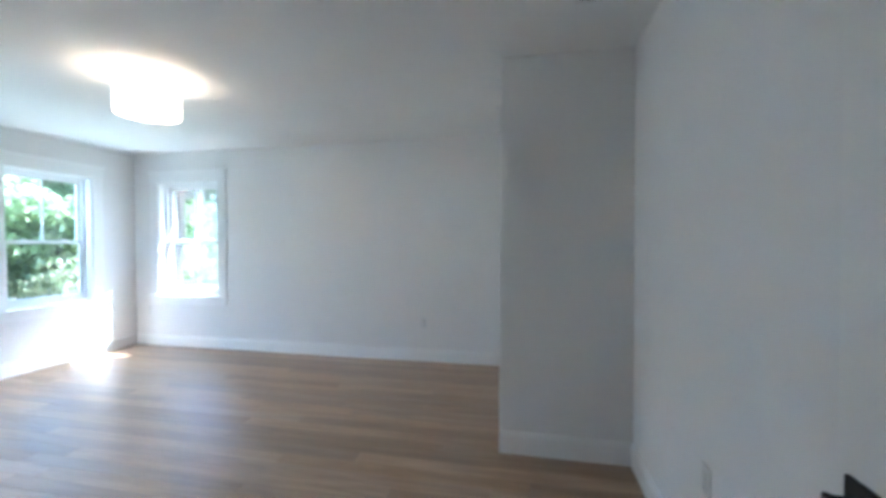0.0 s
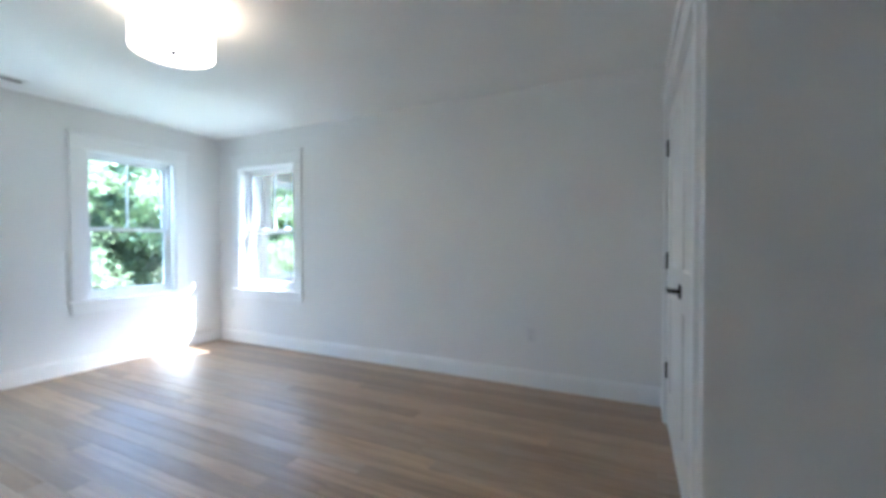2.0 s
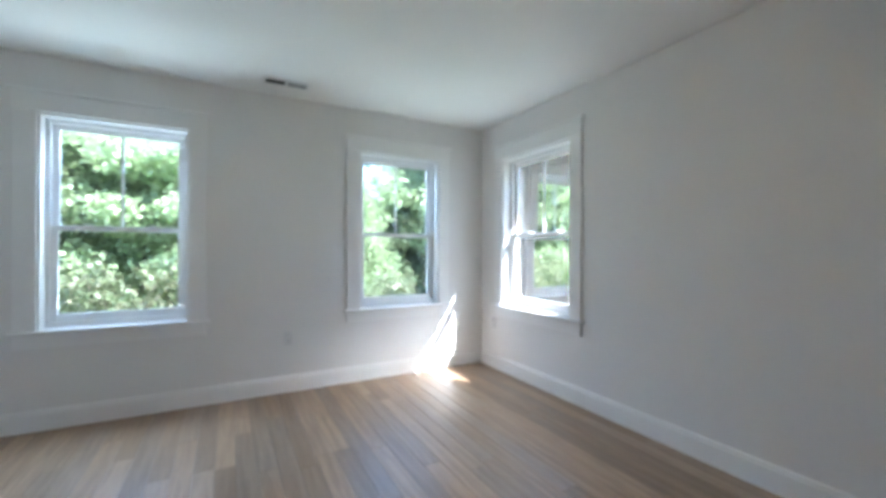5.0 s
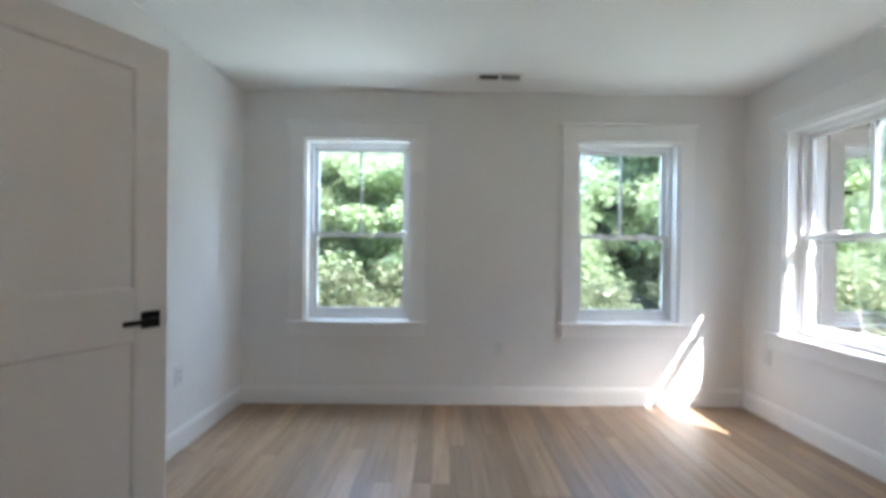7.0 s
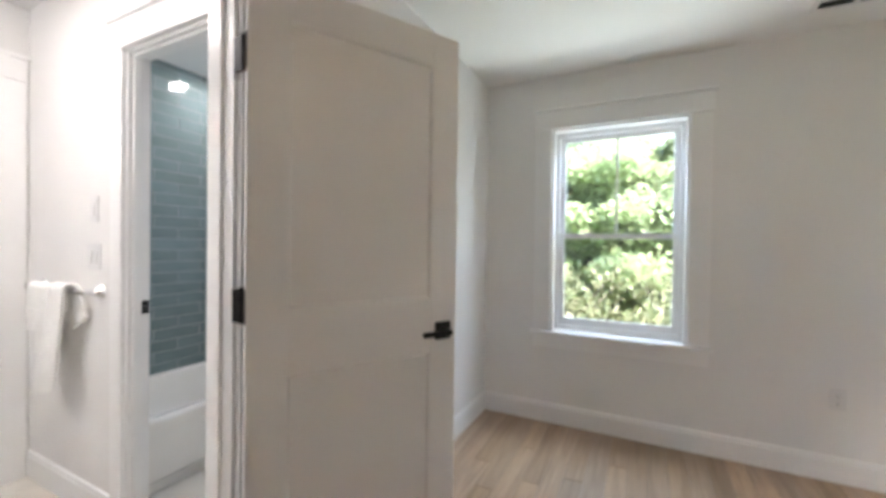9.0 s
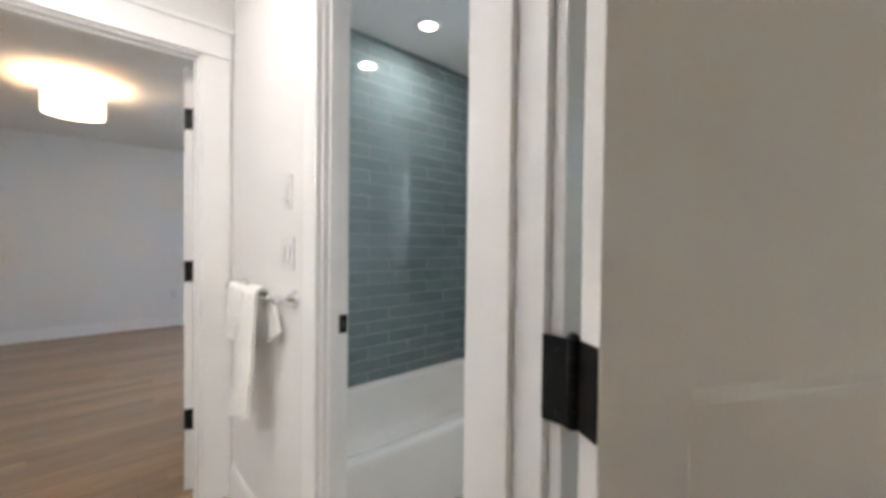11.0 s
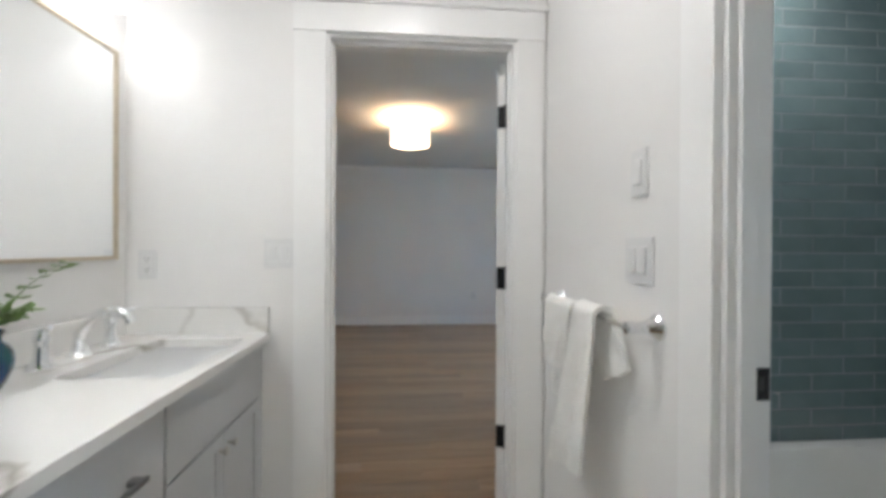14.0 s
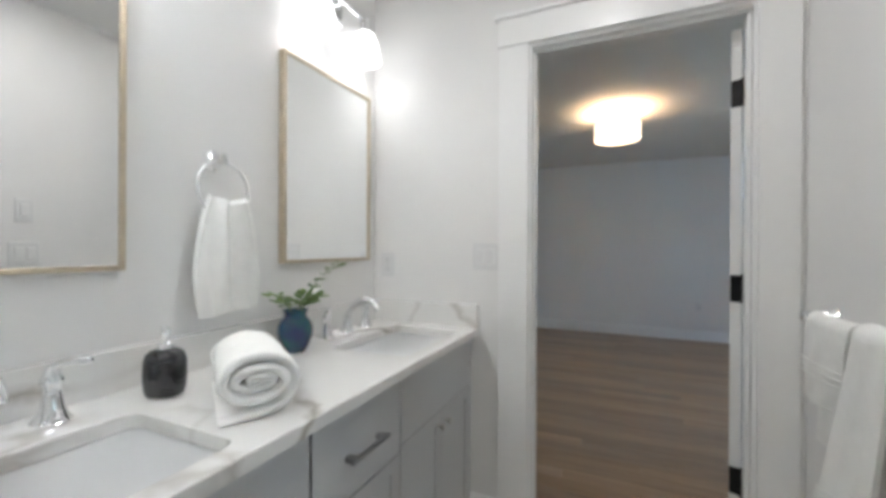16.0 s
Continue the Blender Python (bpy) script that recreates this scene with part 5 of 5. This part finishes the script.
pine = tree("conifer_tree", 5.2, 2.3, 15, LEAF, "layered light green conifer with sweeping boughs", 190, 0.04, 0.12, True)
put_tree(pine, [(-11.4, 4.7, 0, 0.72), (-10.9, 10.8, 140, 0.8), (-16.3, 0.6, 50, 1.05)])


def shrub(spots):
    r = random.Random(21)
    base = thing("shrub", "low leafy shrub with pale yellow-green foliage", "shrub", group="shrubs")
    bm = bmesh.new()
    centres = []
    for n in range(16):
        a, reach = n * 2.4, r.uniform(0.2, 0.8)
        tip = Vector((reach * math.cos(a), reach * math.sin(a), r.uniform(0.4, 1.35)))
        tube(bm, [(0, 0, 0), tip * 0.5 + Vector((0, 0, 0.1)), tip], [0.02, 0.012, 0.005], 5)
        centres.append((tip, r.uniform(0.28, 0.5)))
    part("branches", bm, BARK, base)
    bm2 = bmesh.new()
    leaf_cloud(bm2, centres, 170, 0.09, r)
    part("foliage", bm2, SHRUB, base)
    put_tree(base, spots)


shrub([(-10.5, 0.0, 0, 1.2), (-10.2, 1.9, 90, 1.1), (-11, 3.6, 200, 1.3), (-9.4, 4.9, 40, 1.0), (-10, 7.4, 300, 1.2), (-9.2, 9.5, 150, 1.15), (-7.6, 10.4, 20, 1.2), (-6.0, 11.2, 70, 1.25), (-9.0, 11.8, 220, 1.4), (-4.6, 11.0, 330, 1.2), (-11.5, -1.8, 100, 1.3), (-10.8, -4.0, 10, 1.2), (-3.0, 12.4, 180, 1.3), (-7.2, 12.6, 250, 1.5)])


# far woods behind the nearer trees
r = random.Random(77)
bm = bmesh.new()
clumps = []
for k in range(150):
    a = radians(20 + 170 * k / 150 + r.uniform(-2, 2))
    d = r.uniform(27, 36)
    top = 5.4 + 2.4 * noise.noise((k * 0.13, 0.0, 2.0)) + r.uniform(-0.6, 0.6)
    for z in (0.4, 1.6, 2.9, 4.1, top):
        clumps.append((Vector((-4.5 + d * math.cos(a) + r.uniform(-1, 1), 2.5 + d * math.sin(a) + r.uniform(-1, 1), GZ + z)), r.uniform(1.1, 1.8)))
turned = Matrix.Rotation(radians(75), 3, "Z")
clumps = [(turned @ (c - Vector((-4.5, 2.5, 0))) + Vector((-4.5, 2.5, 0)), s) for c, s in clumps]
leaf_cloud(bm, clumps, 90, 0.42, r)
tagged(finish("far_woods", bm, LEAF_DARK), "dense green woods far behind the garden", "woods", kind="stuff")


# ---- pieces of floors and walls ----
def piece_mesh(name, a, b, e, mat):
    """A slab with eased upper edges, from a to b, e: the width of the ease; 10 faces."""
    (x0, y0, z0), (x1, y1, z1) = a, b
    v = [(x0, y0, z0), (x1, y0, z0), (x1, y1, z0), (x0, y1, z0), (x0, y0, z1 - e), (x1, y0, z1 - e), (x1, y1, z1 - e), (x0, y1, z1 - e),
         (x0 + e, y0 + e, z1), (x1 - e, y0 + e, z1), (x1 - e, y1 - e, z1), (x0 + e, y1 - e, z1)]
    f = [(0, 3, 2, 1), (8, 9, 10, 11)] + [(k, (k + 1) % 4, 4 + (k + 1) % 4, 4 + k) for k in range(4)] + [(4 + k, 4 + (k + 1) % 4, 8 + (k + 1) % 4, 8 + k) for k in range(4)]
    me = bpy.data.meshes.new(name)
    me.from_pydata(v, [], f)
    me.materials.append(mat)
    return me


def boards(floor, x0, x1, y0, y1, width, rnd):
    """Random-length oak boards along x."""
    rows = max(1, round((y1 - y0) / width))
    w = (y1 - y0) / rows
    shared = {}
    for r in range(rows):
        x = x0 - rnd.uniform(0.0, 1.2)
        while x < x1 - 0.001:
            length = rnd.choice((0.9, 1.2, 1.5, 1.8, 2.1))
            a, b = max(x, x0), min(x + length, x1)
            x += length
            if b - a < 0.02:
                continue
            key = round(b - a, 4)
            if key not in shared:
                shared[key] = piece_mesh("board", (0, 0, -0.011), (b - a - 0.0012, w - 0.0012, 0.0), 0.0012, OAK)
            ob = new("board", shared[key])
            ob.parent = floor
            ob.location = (a, y0 + r * w, rnd.uniform(-0.0003, 0.0003))


rnd = random.Random(5)
fl = tagged(new("floor_bedroom"), "satin-finished light oak strip floor", "floor", kind="structure")
boards(fl, BW, BE, BS, BN, 0.102, rnd)
boards(fl, AE + 0.115, BE, 0.04, BS, 0.102, rnd)
boards(fl, -2.82, -2.05, 0.22, BS, 0.06, rnd)
fl2 = tagged(new("floor_room_two"), "satin-finished light oak strip floor", "floor", kind="structure")
boards(fl2, BW, BE, RS, AS - 0.115, 0.102, rnd)
boards(fl2, SDOOR[0], SDOOR[1], AS - 0.115, AS - 0.06, 0.06, rnd)


def tiled_wall(parent, axis, face, u0, u1, z0, z1, start, tw=0.305, th=0.0765, gap=0.0036, holes=()):
    """Glazed tiles in running bond, 8 mm proud; face: the finished face."""
    shared = {}
    rows = int(math.ceil((z1 - z0) / th))
    for r in range(rows):
        lo, hi = z0 + r * th, min(z0 + (r + 1) * th, z1)
        u = start - tw - (tw / 2 if r % 2 else 0)
        while u < u1 - 0.001:
            a, b = max(u, u0), min(u + tw, u1)
            u += tw
            if b <= a:
                continue
            spans = [(a, b, lo, hi)]
            for h0, h1, hz0, hz1 in holes:
                if lo < hz1 and hi > hz0 and a < h1 and b > h0:
                    m0, m1 = max(a, h0), min(b, h1)
                    spans = [(a, m0, lo, hi), (m1, b, lo, hi), (m0, m1, lo, hz0), (m0, m1, hz1, hi)]
            for p, q, low, high in spans:
                if q - p < 0.01 or high - low < 0.01:
                    continue
                key = (round(q - p, 3), round(high - low, 3))
                if key not in shared:
                    shared[key] = piece_mesh("tile", (gap / 2, gap / 2, -0.012), (q - p - gap / 2, high - low - gap / 2, 0), 0.0012, TILE)
                ob = new("tile", shared[key])
                ob.parent = parent
                tilt = Euler((rnd.uniform(-0.014, 0.014), rnd.uniform(-0.003, 0.003), 0)).to_matrix().to_4x4()
                if axis == "y":
                    m = Matrix(((-1, 0, 0, q), (0, 0, 1, face), (0, 1, 0, low), (0, 0, 0, 1)))
                else:
                    m = Matrix(((0, 0, 1, face), (1, 0, 0, p), (0, 1, 0, low), (0, 0, 0, 1)))
                ob.matrix_basis = m @ tilt


TZ = 0.352
surround = tagged(new("tile_surround"), "teal glazed subway tiles with pale grout round the tub", "tile", kind="structure")
part("grout_bed", box((TW - 0.013, AS, 0.0), (AW - 0.085, AS + 0.0125, H)), GROUT, surround)
tiled_wall(surround, "y", AS + 0.014, TW, AW - 0.085, TZ, H, TW)
tiled_wall(surround, "x", TW, AS + 0.014, TY, 0.004, H, AS + 0.06, holes=[NICHE])
bm = bmesh.new()
for (a, b) in (((AS + 0.009, 0.0), (TY - 0.003, NICHE[2])), ((AS + 0.009, NICHE[3]), (TY - 0.003, H)), ((AS + 0.009, NICHE[2]), (NICHE[0], NICHE[3])), ((NICHE[1], NICHE[2]), (TY - 0.003, NICHE[3]))):
    add_box(bm, (TW - 0.0135, a[0], a[1]), (TW - 0.0015, b[0], b[1]))
part("grout_bed", bm, GROUT, surround)
# niche lining: tiled back, pale edge strips
niche = part("niche_back", box((TW - 0.0995, NICHE[0], NICHE[2]), (TW - 0.096, NICHE[1], NICHE[3])), GROUT, surround)
tiled_wall(surround, "x", TW - 0.086, NICHE[0], NICHE[1], NICHE[2], NICHE[3], NICHE[0] - 0.1)
t = 0.006
for x0, x1, mat, name in ((TW - 0.095, TW - 0.004, TILE, "niche_lining"), (TW - 0.0038, TW + 0.0018, TRIM, "niche_trim")):
    bm = bmesh.new()
    add_box(bm, (x0, NICHE[0], NICHE[2]), (x1, NICHE[0] + t, NICHE[3]), 0.0005)
    add_box(bm, (x0, NICHE[1] - t, NICHE[2]), (x1, NICHE[1], NICHE[3]), 0.0005)
    add_box(bm, (x0, NICHE[0] + t, NICHE[2]), (x1, NICHE[1] - t, NICHE[2] + t), 0.0005)
    add_box(bm, (x0, NICHE[0] + t, NICHE[3] - t), (x1, NICHE[1] - t, NICHE[3]), 0.0005)
    part(name, bm, mat, surround, "pale edge trim round the shampoo niche" if mat is TRIM else "")
part("corner_joint", box((TW - 0.002, AS + 0.012, 0.35), (TW + 0.003, AS + 0.0175, H), 0.001), TRIM, surround, "pale sealed corner joint")

bath_floor = tagged(new("floor_bath"), "pale beige stone-look floor tiles", "floor", kind="structure")
shared_tile = {}
for i in range(12):
    for j in range(7):
        x0, y0 = BW + i * 0.305, AS + j * 0.305 - 0.15
        a, b, c, d = max(x0, BW), min(x0 + 0.305, AE), max(y0, AS), min(y0 + 0.305, 0.22)
        if b - a < 0.02 or d - c < 0.02:
            continue
        key = (round(b - a, 3), round(d - c, 3))
        if key not in shared_tile:
            shared_tile[key] = piece_mesh("floor_tile", (0.0012, 0.0012, -0.009), (b - a - 0.0012, d - c - 0.0012, 0), 0.001, FLOORTILE)
        ob = new("floor_tile", shared_tile[key])
        ob.parent = bath_floor
        ob.location = (a, c, 0)
